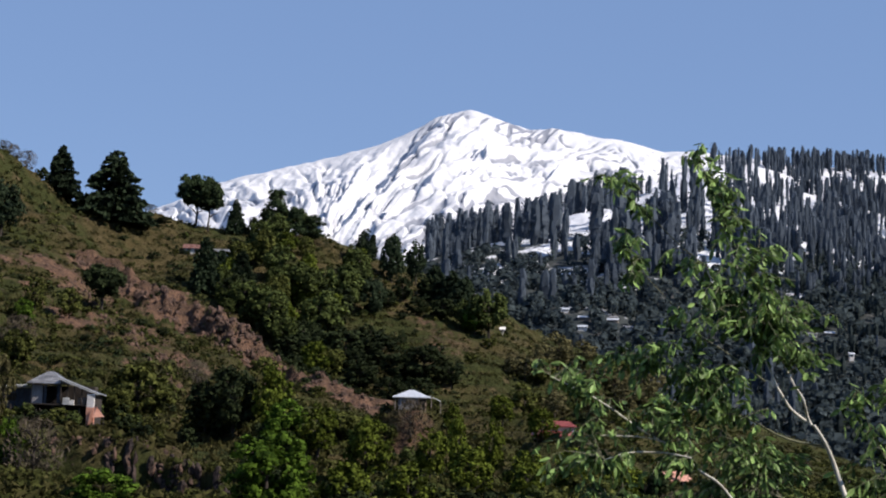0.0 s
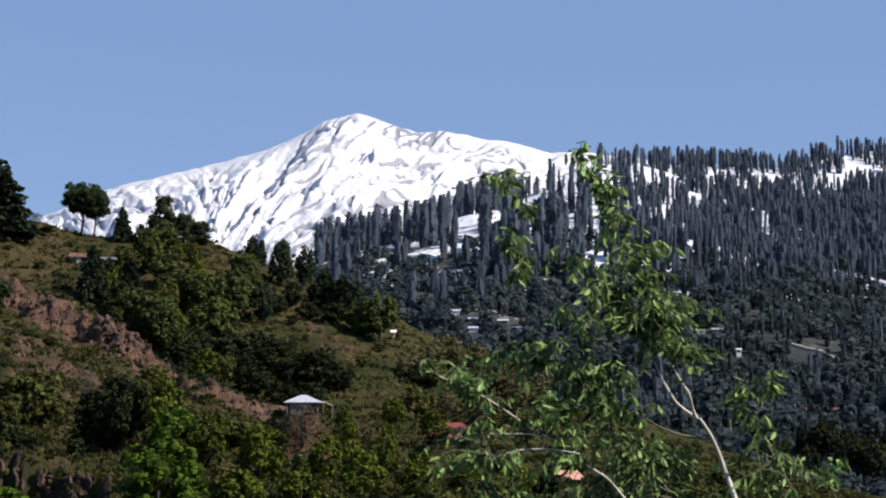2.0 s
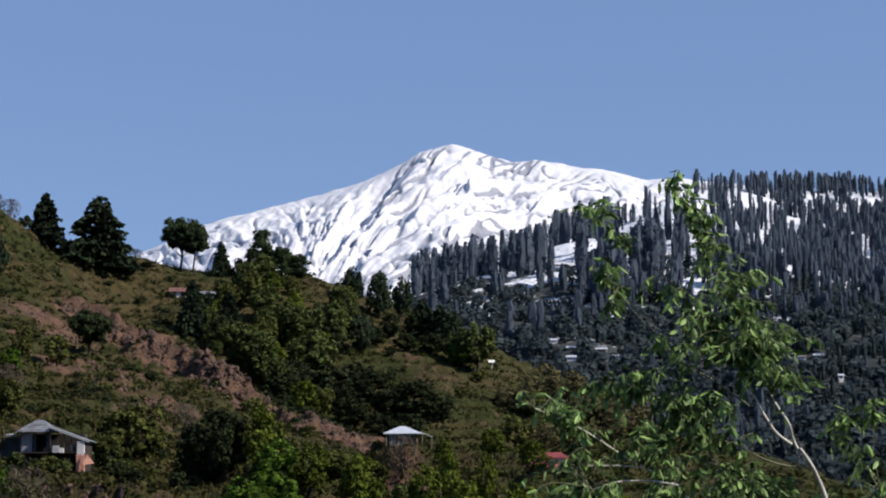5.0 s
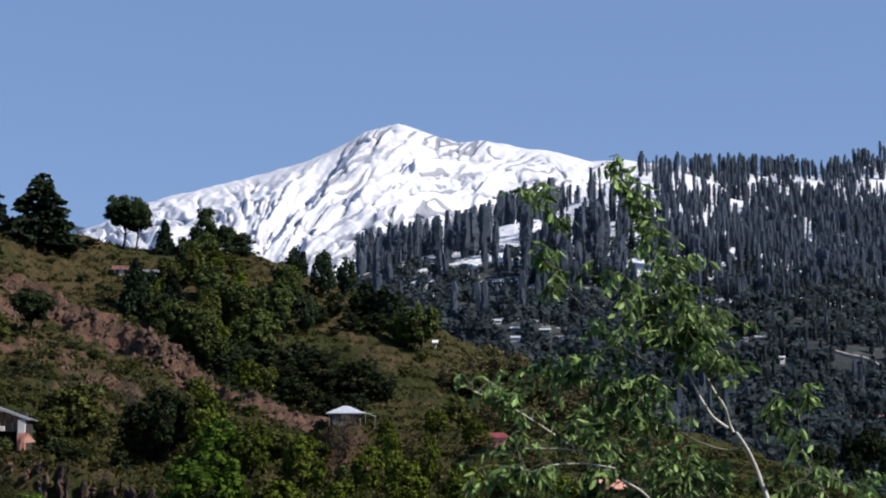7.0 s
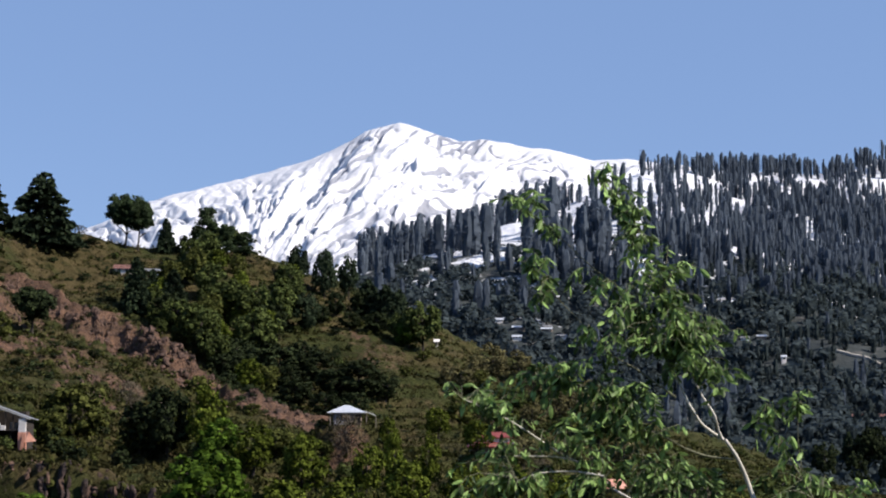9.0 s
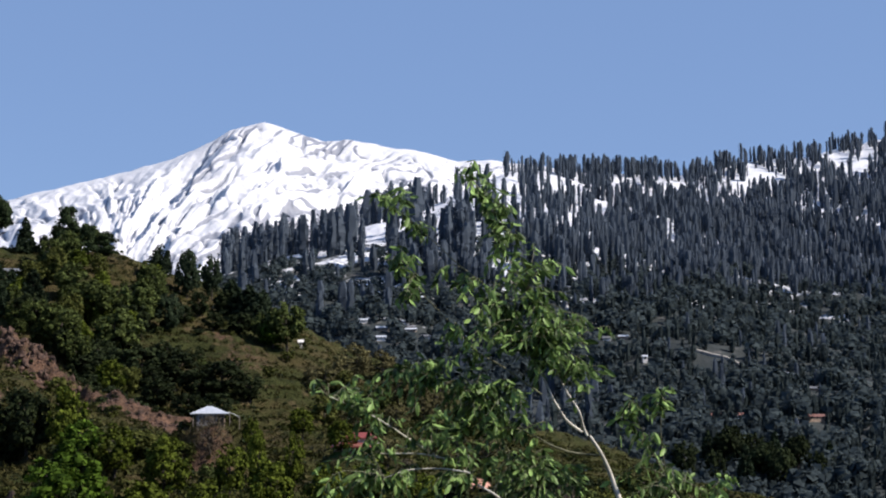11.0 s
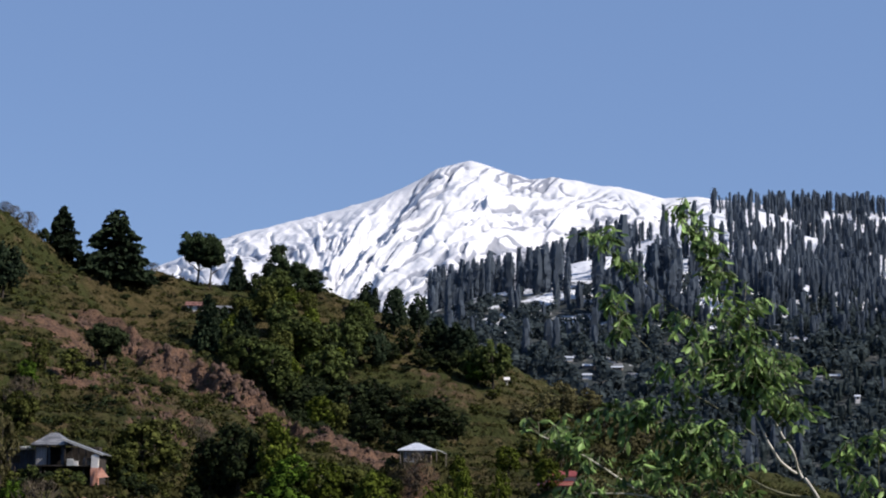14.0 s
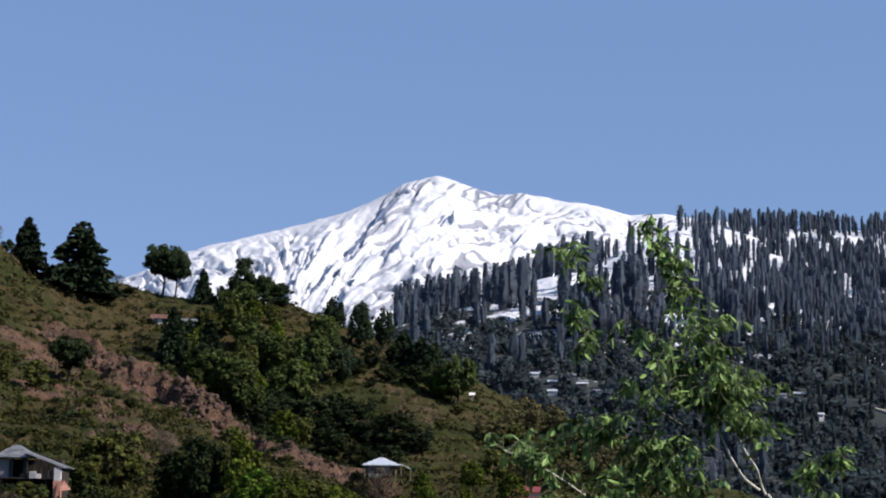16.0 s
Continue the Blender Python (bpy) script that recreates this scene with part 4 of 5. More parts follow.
BANK_BUSHES = [(-47.4, 161.6, 2.1, 2.8), (-45.6, 161.2, 1.8, 2.6), (-44.2, 161.7, 2.2, 2.4), (-42.6, 161.2, 1.9, 2.8), (-41.0, 161.6, 2.1, 2.4), (-39.7, 161.4, 1.6, 2.2), (-44.6, 159.4, 1.4, 3.0), (-41.6, 159.2, 1.3, 2.6)]
for n, spot in enumerate(BANK_BUSHES):
    tree(("low_dark", "low_olive", "low_green")[n % 3], *spot, "low leafy bush on the bank before the farmhouse", "bank_bush", "bushes on the bank", "bush")
for spot in BARES:
    tree("bare", *spot, "leafless grey-brown bush with fine twigs", "bare_bush", "bare bushes", "bush")


def grove():
    """Mixed trees that fill the wooded slope between the gully and the crest."""
    cx, cy, _ = np.array(CREST).T
    sx, sy, _ = np.array(SPUR).T
    made = 0
    while made < 56:
        x = rng.uniform(-57, -31)
        top, low = float(np.interp(x, cx, cy)) - 4 - 22 * float(smooth(-47, -41, x)), float(np.interp(x, sx, sy)) + 26 + 1.5 * max(0, x + 36)
        y = rng.uniform(low, top)
        if low > top:
            continue
        h = rng.uniform(4.5, 8.5)
        kind = ("green", "dark", "olive", "pine", "slim")[int(rng.choice(5, p=(0.46, 0.14, 0.20, 0.04, 0.16)))]
        tree(kind, x, y, h, h * rng.uniform(0.8, 1.2), "small tree in the mixed wood below the hill crest", "woodland_tree", "trees of the hill wood")
        made += 1


grove()


def shrubs():
    """Low bushes scattered over the hill, thicker low down and to the right."""
    made = 0
    while made < 400:
        y = 124 + 270 * rng.uniform(0, 1) ** 1.5
        x = y * rng.uniform(-0.31, 0.24)
        u = float(fbm(np.array(x / 30), np.array(y / 30), 2, 401)) + 2.0 * (x / y + 0.05) + 0.7 * float(smooth(190, 128, y))
        if rng.uniform(-0.5, 0.7) > u or np.hypot(x + 42, y - 158) < 11 or np.hypot(x + 10.4, y - 190) < 10 or np.hypot(x - 5, y - 172) < 7 or (y < 152 and -36.5 < x < -21) or float(bare_earth(np.array(x), np.array(y))) > 0.45:
            continue
        h = rng.uniform(1.0, 2.8) * (1.35 if y < 180 else 1.0)
        kind = ("low_olive", "low_green", "low_dark", "bare")[int(rng.choice(4, p=(0.32, 0.28, 0.36, 0.04)))]
        tree(kind, x, y, h, h * rng.uniform(0.9, 1.6), "low rounded shrub on the hillside", "shrub", "shrubs on the hillside", "shrub")
        made += 1


def dry_shrubs():
    """Small dark bushes dotted over the dry grass of the upper slope."""
    made = 0
    while made < 280:
        y = rng.uniform(180, 372)
        x = y * rng.uniform(-0.30, -0.05)
        if float(fbm(np.array(x / 14), np.array(y / 14), 2, 431)) < rng.uniform(-0.4, 0.5) or float(bare_earth(np.array(x), np.array(y))) > 0.6:
            continue
        h = 0.6 + 1.3 * rng.uniform(0, 1) ** 2
        tree(("low_dark", "low_dark", "low_olive")[made % 3], x, y, h, h * rng.uniform(1.2, 2.0), "small dark bush in the dry grass", "small_bush", "bushes in the dry grass", "bush")
        made += 1


shrubs()
dry_shrubs()
for _ in range(60):
    u = rng.uniform(0, 1)
    bx = -78 + 66 * u
    by = float(np.interp(bx, np.array(SPUR)[:, 0], np.array(SPUR)[:, 1])) - rng.uniform(0.5, 11)
    bh = rng.uniform(0.5, 1.1)
    tree("low_dark", bx, by, bh, bh * rng.uniform(1.2, 1.9), "small dark bush clinging to the earth scarp", "scarp_bush", "bushes on the scarp", "bush")


def undergrowth():
    """Knee-high weeds and brambles, thick on the lower slope."""
    n = 26000
    y = 122 + 280 * rng.uniform(0, 1, n) ** 1.6
    x = y * rng.uniform(-0.33, 0.30, n)
    keep = rng.uniform(-0.8, 0.6, n) < fbm(x / 16, y / 16, 3, 421) + 0.9 * (x / y) + 0.4 * smooth(190, 128, y) - 0.08
    keep &= bare_earth(x, y) < rng.uniform(0.25, 0.6, n)
    for hx, hy, far in ((-42, 158, 9), (-10.4, 190, 8), (5, 174, 5)):
        keep &= np.hypot(x - hx, y - hy) > far
    x, y = x[keep], y[keep]
    blobs = []
    for _ in range(5):
        p = rng.normal(size=(16, 3))
        p /= np.linalg.norm(p, axis=1)[:, None]
        blobs.append(cards(p * rng.uniform(0.5, 1, (16, 1)) * (0.5, 0.5, 0.42) + (0, 0, 0.36), 0.2, rng, slim=0.7, out=p))
    v, f = strewn(blobs, x, y, ground_height(x, y) - 0.05, rng.uniform(0.5, 1.5, len(x)), rng.uniform(0.9, 1.5, len(x)), rng)
    tagged(piece("undergrowth", mesh_from("undergrowth", v, f, WEED_LEAF)), "low green weeds and brambles over the slope", "undergrowth", kind="stuff")


undergrowth()


def scattered_bushes():
    """Small dark bushes and thistles, too many to count, over the dry slope."""
    # some are added only to imitate the dark shadow dashes of the terrace steps
    n = 2600
    y = rng.uniform(170, 385, n)
    x = y * rng.uniform(-0.31, 0.03, n)
    keep = fbm(x / 12, y / 12, 2, 441) > rng.uniform(-0.3, 0.7, n)
    x, y = x[keep], y[keep]
    blobs = []
    for _ in range(5):
        p = rng.normal(size=(30, 3))
        p /= np.linalg.norm(p, axis=1)[:, None]
        blobs.append(cards(p * rng.uniform(0.5, 1, (30, 1)) * (0.55, 0.55, 0.45) + (0, 0, 0.36), 0.2, rng, slim=0.7, out=p))
    v, f = strewn(blobs, x, y, ground_height(x, y) - 0.05, 0.4 + 0.9 * rng.uniform(0, 1, len(x)) ** 2, rng.uniform(1.0, 1.7, len(x)), rng)
    tagged(piece("scattered_bushes", mesh_from("scattered_bushes", v, f, DARK_LEAF)), "small dark bushes dotted over the dry slope", "bushes", kind="stuff")


scattered_bushes()


def tufts():
    """Grass tussocks and low weeds over all the hill."""
    n = 42000
    y = 122 + 290 * rng.uniform(0, 1, n) ** 1.3
    x = y * rng.uniform(-0.33, 0.33, n)
    keep = rng.uniform(-1.1, 0.6, n) < fbm(x / 9, y / 9, 3, 411)
    keep &= bare_earth(x, y) < rng.uniform(0.32, 0.7, n)
    x, y = x[keep], y[keep]
    z = ground_height(x, y)
    templates = []
    for _ in range(5):
        p = rng.normal(size=(6, 3)) * (0.34, 0.34, 0.16) + (0, 0, 0.3)
        templates.append(cards(p, 0.34, rng, np.tile([0, 0, 0.6], (6, 1)), 0.55))
    v, f = strewn(templates, x, y, z, rng.uniform(0.35, 1.0, len(x)), rng.uniform(0.9, 1.6, len(x)), rng)
    tagged(piece("grass_tussocks", mesh_from("grass_tussocks", v, f, TUFT_LEAF)), "dry brown and green tussocks over the hillside", "grass", kind="stuff")


tufts()


def slab_meshes(count, mat):
    """Upright angular rocks about two units high."""
    made = []
    for _ in range(count):
        bm = bmesh.new()
        bmesh.ops.create_icosphere(bm, subdivisions=2, radius=1)
        cut = [(Vector(rng.normal(size=3)).normalized(), rng.uniform(0.45, 0.8)) for _ in range(9)]
        for v in bm.verts:
            for way, far in cut:
                over = v.co.dot(way) - far
                if over > 0:
                    v.co -= way * over
            v.co += Vector(rng.normal(0, 0.07, 3))
        me = bpy.data.meshes.new("rock")
        bm.to_mesh(me)
        bm.free()
        me.materials.append(mat)
        made.append(me)
    return made


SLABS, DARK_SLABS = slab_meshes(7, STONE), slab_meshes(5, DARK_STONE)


def rock_face(line, label, count, tall, wide, spread, back, kinds):
    """A broken face of upright rocks with dark clefts, along a line."""
    pts = np.array(line)
    root = tagged(new("rock_outcrop"), label, "rock")
    mid = pts.mean(0)
    base = float(ground_height(np.array(mid[0]), np.array(mid[1])))
    root.location = (mid[0], mid[1], base)
    for _ in range(count):
        u = rng.uniform(0, len(pts) - 1.001)
        k = int(u)
        px, py = pts[k] + (pts[k + 1] - pts[k]) * (u - k) + (0, back + rng.normal(0, spread))
        z = float(ground_height(np.array(px), np.array(py)))
        h, w = tall * rng.uniform(0.4, 1.1), wide * rng.uniform(0.5, 1.3)
        rock = piece("rock", kinds[int(rng.integers(0, len(kinds)))], root)
        rock.matrix_basis = Matrix.LocRotScale((px - mid[0], py - mid[1], z - h * 0.25 - base), Euler((rng.normal(0.15, 0.2), rng.normal(0, 0.2), rng.uniform(0, 6.28))), (w, w, h))


def stones():
    """Broken rock on the scarp and the ledge."""
    chunks = []
    ico = bmesh.new()
    bmesh.ops.create_icosphere(ico, subdivisions=1, radius=1)
    tv, tf = np.array([v.co for v in ico.verts]), np.array([[v.index for v in f.verts] for f in ico.faces])
    ico.free()
    for line, count, big in ((SCARP, 420, 0.42), (STRIP, 420, 0.34), (SLIDE, 380, 0.36), (LEDGE, 160, 0.28)):
        pts = np.array(line)
        u = rng.uniform(0, len(pts) - 1.001, count)
        k = u.astype(int)
        c = pts[k] + (pts[k + 1] - pts[k]) * (u - k)[:, None] + rng.normal(0, (3.0, 1.9 if line is not STRIP and line is not SLIDE else 4.5), (count, 2)) - (0, 1.2 if line is not STRIP else 5.5)
        z = ground_height(c[:, 0], c[:, 1])
        for (px, py), pz in zip(c, z):
            s = big * rng.uniform(0.15, 1) ** 2 * 1.3 + 0.12
            chunks.append((tv * rng.uniform(0.55, 1.35, (12, 1)) * (s * 0.8, s * 0.8, s * 1.15) + (px, py, pz - 0.15 * s), tf))
    tagged(piece("scree", mesh_from("scree", *gather(chunks), STONE)), "broken reddish stones on the scarp and ledge", "rocks", kind="stuff")


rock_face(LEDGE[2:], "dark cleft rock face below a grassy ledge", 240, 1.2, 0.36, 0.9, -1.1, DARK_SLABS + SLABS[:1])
rock_face(SCARP, "reddish broken rock face along the earth scarp", 150, 1.05, 0.65, 2.8, -2.4, SLABS)
stones()


# ---- houses ----
def hip(cx, cy, w, d, eave, rise, over, ridge):
    """Corners and faces of a hipped roof, ridge along x."""
    a, b, r = w / 2 + over, d / 2 + over, ridge / 2
    cs = [(cx - a, cy - b, eave), (cx + a, cy - b, eave), (cx + a, cy + b, eave), (cx - a, cy + b, eave), (cx - r, cy, eave + rise), (cx + r, cy, eave + rise)]
    return cs, [(0, 1, 5, 4), (1, 2, 5), (2, 3, 4, 5), (3, 0, 4)]


def seams(cs, spacing, root, material):
    """Standing seams up the front slope of a hipped roof."""
    (x0, y0, z0), (x1, _, _), (xl, yr, zr), (xr, _, _) = cs[0], cs[1], cs[4], cs[5]
    n = max(2, int((x1 - x0) / spacing))
    for k in range(1, n):
        x = x0 + (x1 - x0) * k / n
        u = 1.0 if xl <= x <= xr else ((x - x0) / (xl - x0) if x < xl else (x1 - x) / (x1 - xr))
        v, q = tube([(x, y0, z0 + 0.02), (x, y0 + (yr - y0) * u, z0 + (zr - z0) * u + 0.02)], [0.03, 0.03], 4)
        piece("seam", mesh_from("seam", v, q, material), root)


def window(root, x, y, z, w, h, material=DARK_WOOD, pane=None):
    """A framed window standing in the front of a wall that faces -y."""
    fr = part("window_frame", box((x - w / 2, y - 0.05, z), (x + w / 2, y + 0.02, z + h), 0.01), material, root)
    for k in range(2):
        px = x - w / 4 + k * w / 2
        part("pane", box((px - w * 0.2, y - 0.06, z + 0.08), (px + w * 0.2, y - 0.045, z + h - 0.08), 0), GLASS, fr)
    return fr


def glass_material():
    p = Paint("dark_window_glass", 0.08, 0.5)
    p.colour((0.012, 0.014, 0.017))
    return p.mat


GLASS = glass_material()


def stand(root, x, y, turn=0.0, sink=0.0, height=ground_height):
    z = float(height(np.array(float(x)), np.array(float(y))))
    root.matrix_basis = pose(x, y, z - sink, 0, 0, turn)
    return z


def farmhouse(x, y, turn):
    """One-storey house: hipped tin roof, long sloping verandah roof, low annexe, dark understorey."""
    h = tagged(new("farmhouse"), "low farmhouse with grey hipped metal roof and dark open verandah", "house")
    # near-black plinth stands in for the shade under the floor deck
    part("plinth", box((-4.9, 0.4, -1.8), (3.6, 2.4, 0.44), 0.04), DARK_WOOD, h, "understorey wall, near-black for the shade below the deck")
    part("floor", box((-2.1, -1.9, 0.45), (3.7, 2.4, 0.58), 0.02), DARK_WOOD, h, "dark timber floor deck")
    # back wall coloured dark to imitate the verandah's inner shade
    part("back_wall", box((-2.0, 1.2, 0.58), (3.4, 2.2, 2.3), 0.03), DARK_WOOD, h, "verandah back wall with shade in its dark colour")
    part("timber", box((2.55, -1.2, 0.58), (3.3, -0.5, 1.25), 0.08), PLANK, h, "piled weathered boards")
    part("side_wall", box((-2.05, -0.9, 0.2), (-1.9, 1.2, 2.5), 0.02), PLANK, h)
    for k in range(4):
        px = -1.78 + 0.25 * k
        part("plank", box((px - 0.118, -1.05, 0.6), (px + 0.118, -0.98, 2.46 - 0.02 * (k % 2)), 0.01), GREY_PLANK, h, "pale weathered plank")
    for px, w in ((-0.66, 0.24), (0.66, 0.42)):
        sh = part("shutter", box((px - w / 2, -1.02, 0.62), (px + w / 2, -0.96, 2.42), 0.015), BLUE_PAINT, h, "blue-grey painted shutter")
        for z in (0.9, 1.5, 2.1):
            part("rail", box((px - w / 2 + 0.02, -1.045, z), (px + w / 2 - 0.02, -1.022, z + 0.08), 0.005), BLUE_PAINT, sh)
    cs, fs = hip(-0.6, 0.2, 2.9, 2.7, 2.50, 1.12, 0.30, 0.65)
    part("roof", shell(cs, fs, 0.08), TIN, h, "grey hipped sheet-metal roof")
    seams(cs, 0.42, h, TIN)
    part("fascia", box((-2.2, -1.43, 2.34), (1.0, -1.38, 2.44), 0.01), DARK_WOOD, h)
    lean = [(0.85, -2.0, 3.02), (4.75, -2.0, 1.62), (4.75, 0.6, 1.52), (0.85, 0.6, 2.92)]
    part("verandah_roof", shell(lean, [(0, 1, 2, 3)], 0.07), TIN, h, "long sloping sheet-metal verandah roof")
    edge = [(0.85, -2.06, 3.05), (4.75, -2.06, 1.65), (4.75, -2.01, 1.65), (0.85, -2.01, 3.05)]
    part("edge_board", shell(edge, [(0, 1, 2, 3)], 0.20), PALE_BOARD, h, "pale edge board of the verandah roof")
    for px in (1.1, 1.75, 2.4, 3.1):
        part("post", box((px - 0.05, -1.9, 0.5), (px + 0.05, -1.8, 2.92 - 0.36 * (px - 0.85)), 0.01), DARK_WOOD, h)
    part("parapet", box((1.35, -2.02, 0.50), (2.0, -1.92, 1.16), 0.03), PALE_BOARD, h, "white limewashed parapet")
    part("parapet", box((2.0, -2.02, 0.50), (2.45, -1.92, 0.95), 0.03), LIME, h, "white limewashed parapet")
    part("end_wall", box((3.65, -1.98, 0.32), (4.35, -1.8, 1.55), 0.03), LIME, h, "white limewashed end wall")
    part("wall_foot", box((3.62, -2.0, -1.3), (4.38, -1.78, 0.32), 0.03), SALMON, h, "salmon-pink painted wall foot")
    part("end_side_wall", box((4.2, -1.8, -1.2), (4.36, 0.4, 1.5), 0.03), DARK_WOOD, h)
    bm = shell([(4.40, -2.1, 0.45), (4.75, -2.3, 0.40), (5.5, -2.5, -0.45), (4.45, -2.6, -0.55)], [(0, 3, 2, 1)], 0.05)
    part("awning", bm, SALMON, h, "sagging salmon-pink tarpaulin awning")
    for px in (4.45, 5.45):
        part("awning_pole", box((px - 0.03, -2.5, -1.4), (px + 0.03, -2.44, -0.45), 0.005), DARK_WOOD, h)
    part("annexe_wall", box((-5.2, -0.6, 0.1), (-2.1, 2.2, 1.95), 0.03), BLUE_PAINT, h, "dark blue-grey annexe wall")
    for k in range(7):
        px = -5.0 + 0.44 * k
        part("board", box((px - 0.03, -0.65, 0.12), (px + 0.03, -0.60, 1.9), 0.01), DARK_WOOD, h)
    flat = [(-5.5, -1.2, 2.02), (-2.15, -1.2, 2.16), (-2.15, 2.4, 2.26), (-5.5, 2.4, 2.12)]
    part("annexe_roof", shell(flat, [(0, 1, 2, 3)], 0.10), TIN, h, "flat metal annexe roof")
    for px, w, z in ((-4.6, 0.5, 2.10), (-3.3, 0.7, 2.15), (-2.7, 0.3, 2.18)):
        part("roof_slab", box((px - w / 2, -1.1, z), (px + w / 2, -0.6, z + 0.14), 0.03), PALE_BOARD, h, "pale slab weighing down the roof")
    for px in (-4.9, -3.7, -2.5, -1.2, 0.3, 1.6, 2.9):
        part("post", box((px - 0.07, -1.75, -1.5), (px + 0.07, -1.61, 0.46), 0.01), DARK_WOOD, h)
    window(h, -3.9, -0.62, 0.8, 0.8, 0.7)
    stand(h, x, y, turn, -1.35)


def hut(x, y, turn):
    """A small hut on a mud bank: pale hipped roof, grey boarded front, open lean-to frame beside it."""
    h = tagged(new("hut"), "small mud-walled hut with pale hipped metal roof", "hut")
    part("wall", box((-2.0, -1.5, -0.9), (1.2, 1.7, 1.35), 0.04), MUD, h)
    part("front_wall", box((-1.9, -1.62, -0.8), (0.3, -1.5, 1.3), 0.02), GREY_PLANK, h, "pale grey board front")
    for k in range(6):
        part("batten", box((-1.85 + 0.4 * k, -1.65, -0.8), (-1.80 + 0.4 * k, -1.62, 1.28), 0), DARK_WOOD, h)
    part("door", box((0.45, -1.58, -0.7), (1.1, -1.48, 1.1), 0.02), DARK_WOOD, h, "dark doorway")
    cs, fs = hip(-0.45, 0.1, 3.4, 3.3, 1.38, 0.85, 0.45, 0.5)
    part("roof", shell(cs, fs, 0.07), PALE_TIN, h, "pale blue-white sheet-metal roof")
    seams(cs, 0.55, h, PALE_TIN)
    for dy in (-1.55, 0.6):
        rail = tube([(1.55, dy, 1.50), (2.2, dy, 1.32), (2.85, dy, 0.98)], [0.035, 0.03, 0.03], 5)
        piece("rail", mesh_from("rail", *rail, PALE_BOARD), h, "pale pole of the lean-to")
    part("cross_rail", box((2.78, -1.7, 0.96), (2.84, 0.75, 1.02), 0.01), PALE_BOARD, h)
    for px, py, top in ((2.8, -1.6, 0.98), (2.8, 0.65, 0.98), (1.75, -1.6, 1.40), (-2.25, -1.75, 1.36)):
        part("post", box((px - 0.045, py - 0.045, -0.9), (px + 0.045, py + 0.045, top), 0.01), PLANK, h)
    stand(h, x, y, turn)


def gabled(name, label, x, y, w, d, eave, rise, wall, roof, turn=0.0, windows=2, height=ground_height, sink=0.0, roof_label=""):
    """A small gabled house, ridge along x."""
    h = tagged(new(name), label, "house")
    bm = bmesh.new()
    outline = [(-d / 2, -1.5), (d / 2, -1.5), (d / 2, eave), (0, eave + rise), (-d / 2, eave)]
    ends = [[bm.verts.new((s * w / 2, a, b)) for a, b in outline] for s in (-1, 1)]
    bm.faces.new(ends[0])
    bm.faces.new(list(reversed(ends[1])))
    for k in range(5):
        bm.faces.new([ends[0][k], ends[1][k], ends[1][(k + 1) % 5], ends[0][(k + 1) % 5]])
    bmesh.ops.recalc_face_normals(bm, faces=list(bm.faces))
    part("wall", bm, wall, h)
    a, b, o = w / 2 + 0.4, d / 2 + 0.45, 0.45 * rise / (d / 2)
    cs = [(-a, -b, eave - o + 0.06), (a, -b, eave - o + 0.06), (a, 0, eave + rise + 0.06), (-a, 0, eave + rise + 0.06), (a, b, eave - o + 0.06), (-a, b, eave - o + 0.06)]
    part("roof", shell(cs, [(0, 1, 2, 3), (3, 2, 4, 5)], 0.08), roof, h, roof_label)
    for k in range(windows):
        window(h, -w / 2 + w * (k + 0.5) / windows, -d / 2 - 0.01, eave * 0.4, min(0.9, w / windows * 0.5), eave * 0.42)
    stand(h, x, y, turn, sink, height)
    return h


def red_house(x, y, turn):
    """Two-tiered red roof among bushes."""
    h = tagged(new("red_roofed_house"), "small house with two-tiered red metal roof among bushes", "house")
    part("wall", box((-2.2, -1.2, -0.8), (2.2, 1.6, 1.0), 0.03), MUD, h)
    part("upper_wall", box((-1.2, -0.2, 1.0), (1.7, 1.5, 1.75), 0.03), LIME, h, "white upper wall")
    part("gable_wall", box((2.0, -1.0, 0.1), (2.45, -0.1, 1.25), 0.03), LIME, h, "white gable end")
    low = [(-2.7, -1.8, 0.75), (2.5, -1.8, 0.75), (2.3, -0.1, 1.25), (-2.3, -0.1, 1.25)]
    part("lower_roof", shell(low, [(0, 1, 2, 3)], 0.07), RED_TIN, h, "red metal lower roof")
    cs, fs = hip(0.25, 0.65, 3.0, 1.8, 1.7, 0.55, 0.3, 2.0)
    part("upper_roof", shell(cs, fs, 0.07), RED_TIN, h, "red metal upper roof")
    for px in (-1.4, 0.0, 1.3):
        window(h, px, -1.21, -0.1, 0.6, 0.7)
    stand(h, x, y, turn)


farmhouse(-42.3, 165, -4)
# darkest leaf kind chosen to stand for the black shade below the deck
for bx, by, bh, bw in ((-46.6, 161.4, 1.3, 2.6), (-44.4, 161.2, 1.0, 2.2), (-42.8, 161.4, 0.9, 1.8), (-41.2, 161.2, 0.9, 2.0), (-48.6, 161.3, 1.6, 3.0)):
    tree("low_dark", bx, by, bh, bw, "dark dense bush in front of the farmhouse", "hedge_bush", "bushes before the farmhouse", "bush")
hut(-10.4, 199, 3)
red_house(4.9, 180.5, 2)
gabled("orange_roofed_hut", "little hut with faded orange roof behind the willow", 13.7, 148, 1.4, 1.6, 1.0, 0.45, MUD, TERRACOTTA, 24, 1, sink=0.4)
gabled("ridge_house", "white-walled house with rust-red roof on the hill crest", -66.7, 367, 3.2, 2.6, 1.3, 0.7, LIME, RUST_TIN, 6, 2, sink=1.0)
gabled("ridge_house", "long white-walled house with grey roof among dark trees", -59.8, 367, 4.4, 2.6, 1.3, 0.5, LIME, TIN, 0, 2, sink=0.7)
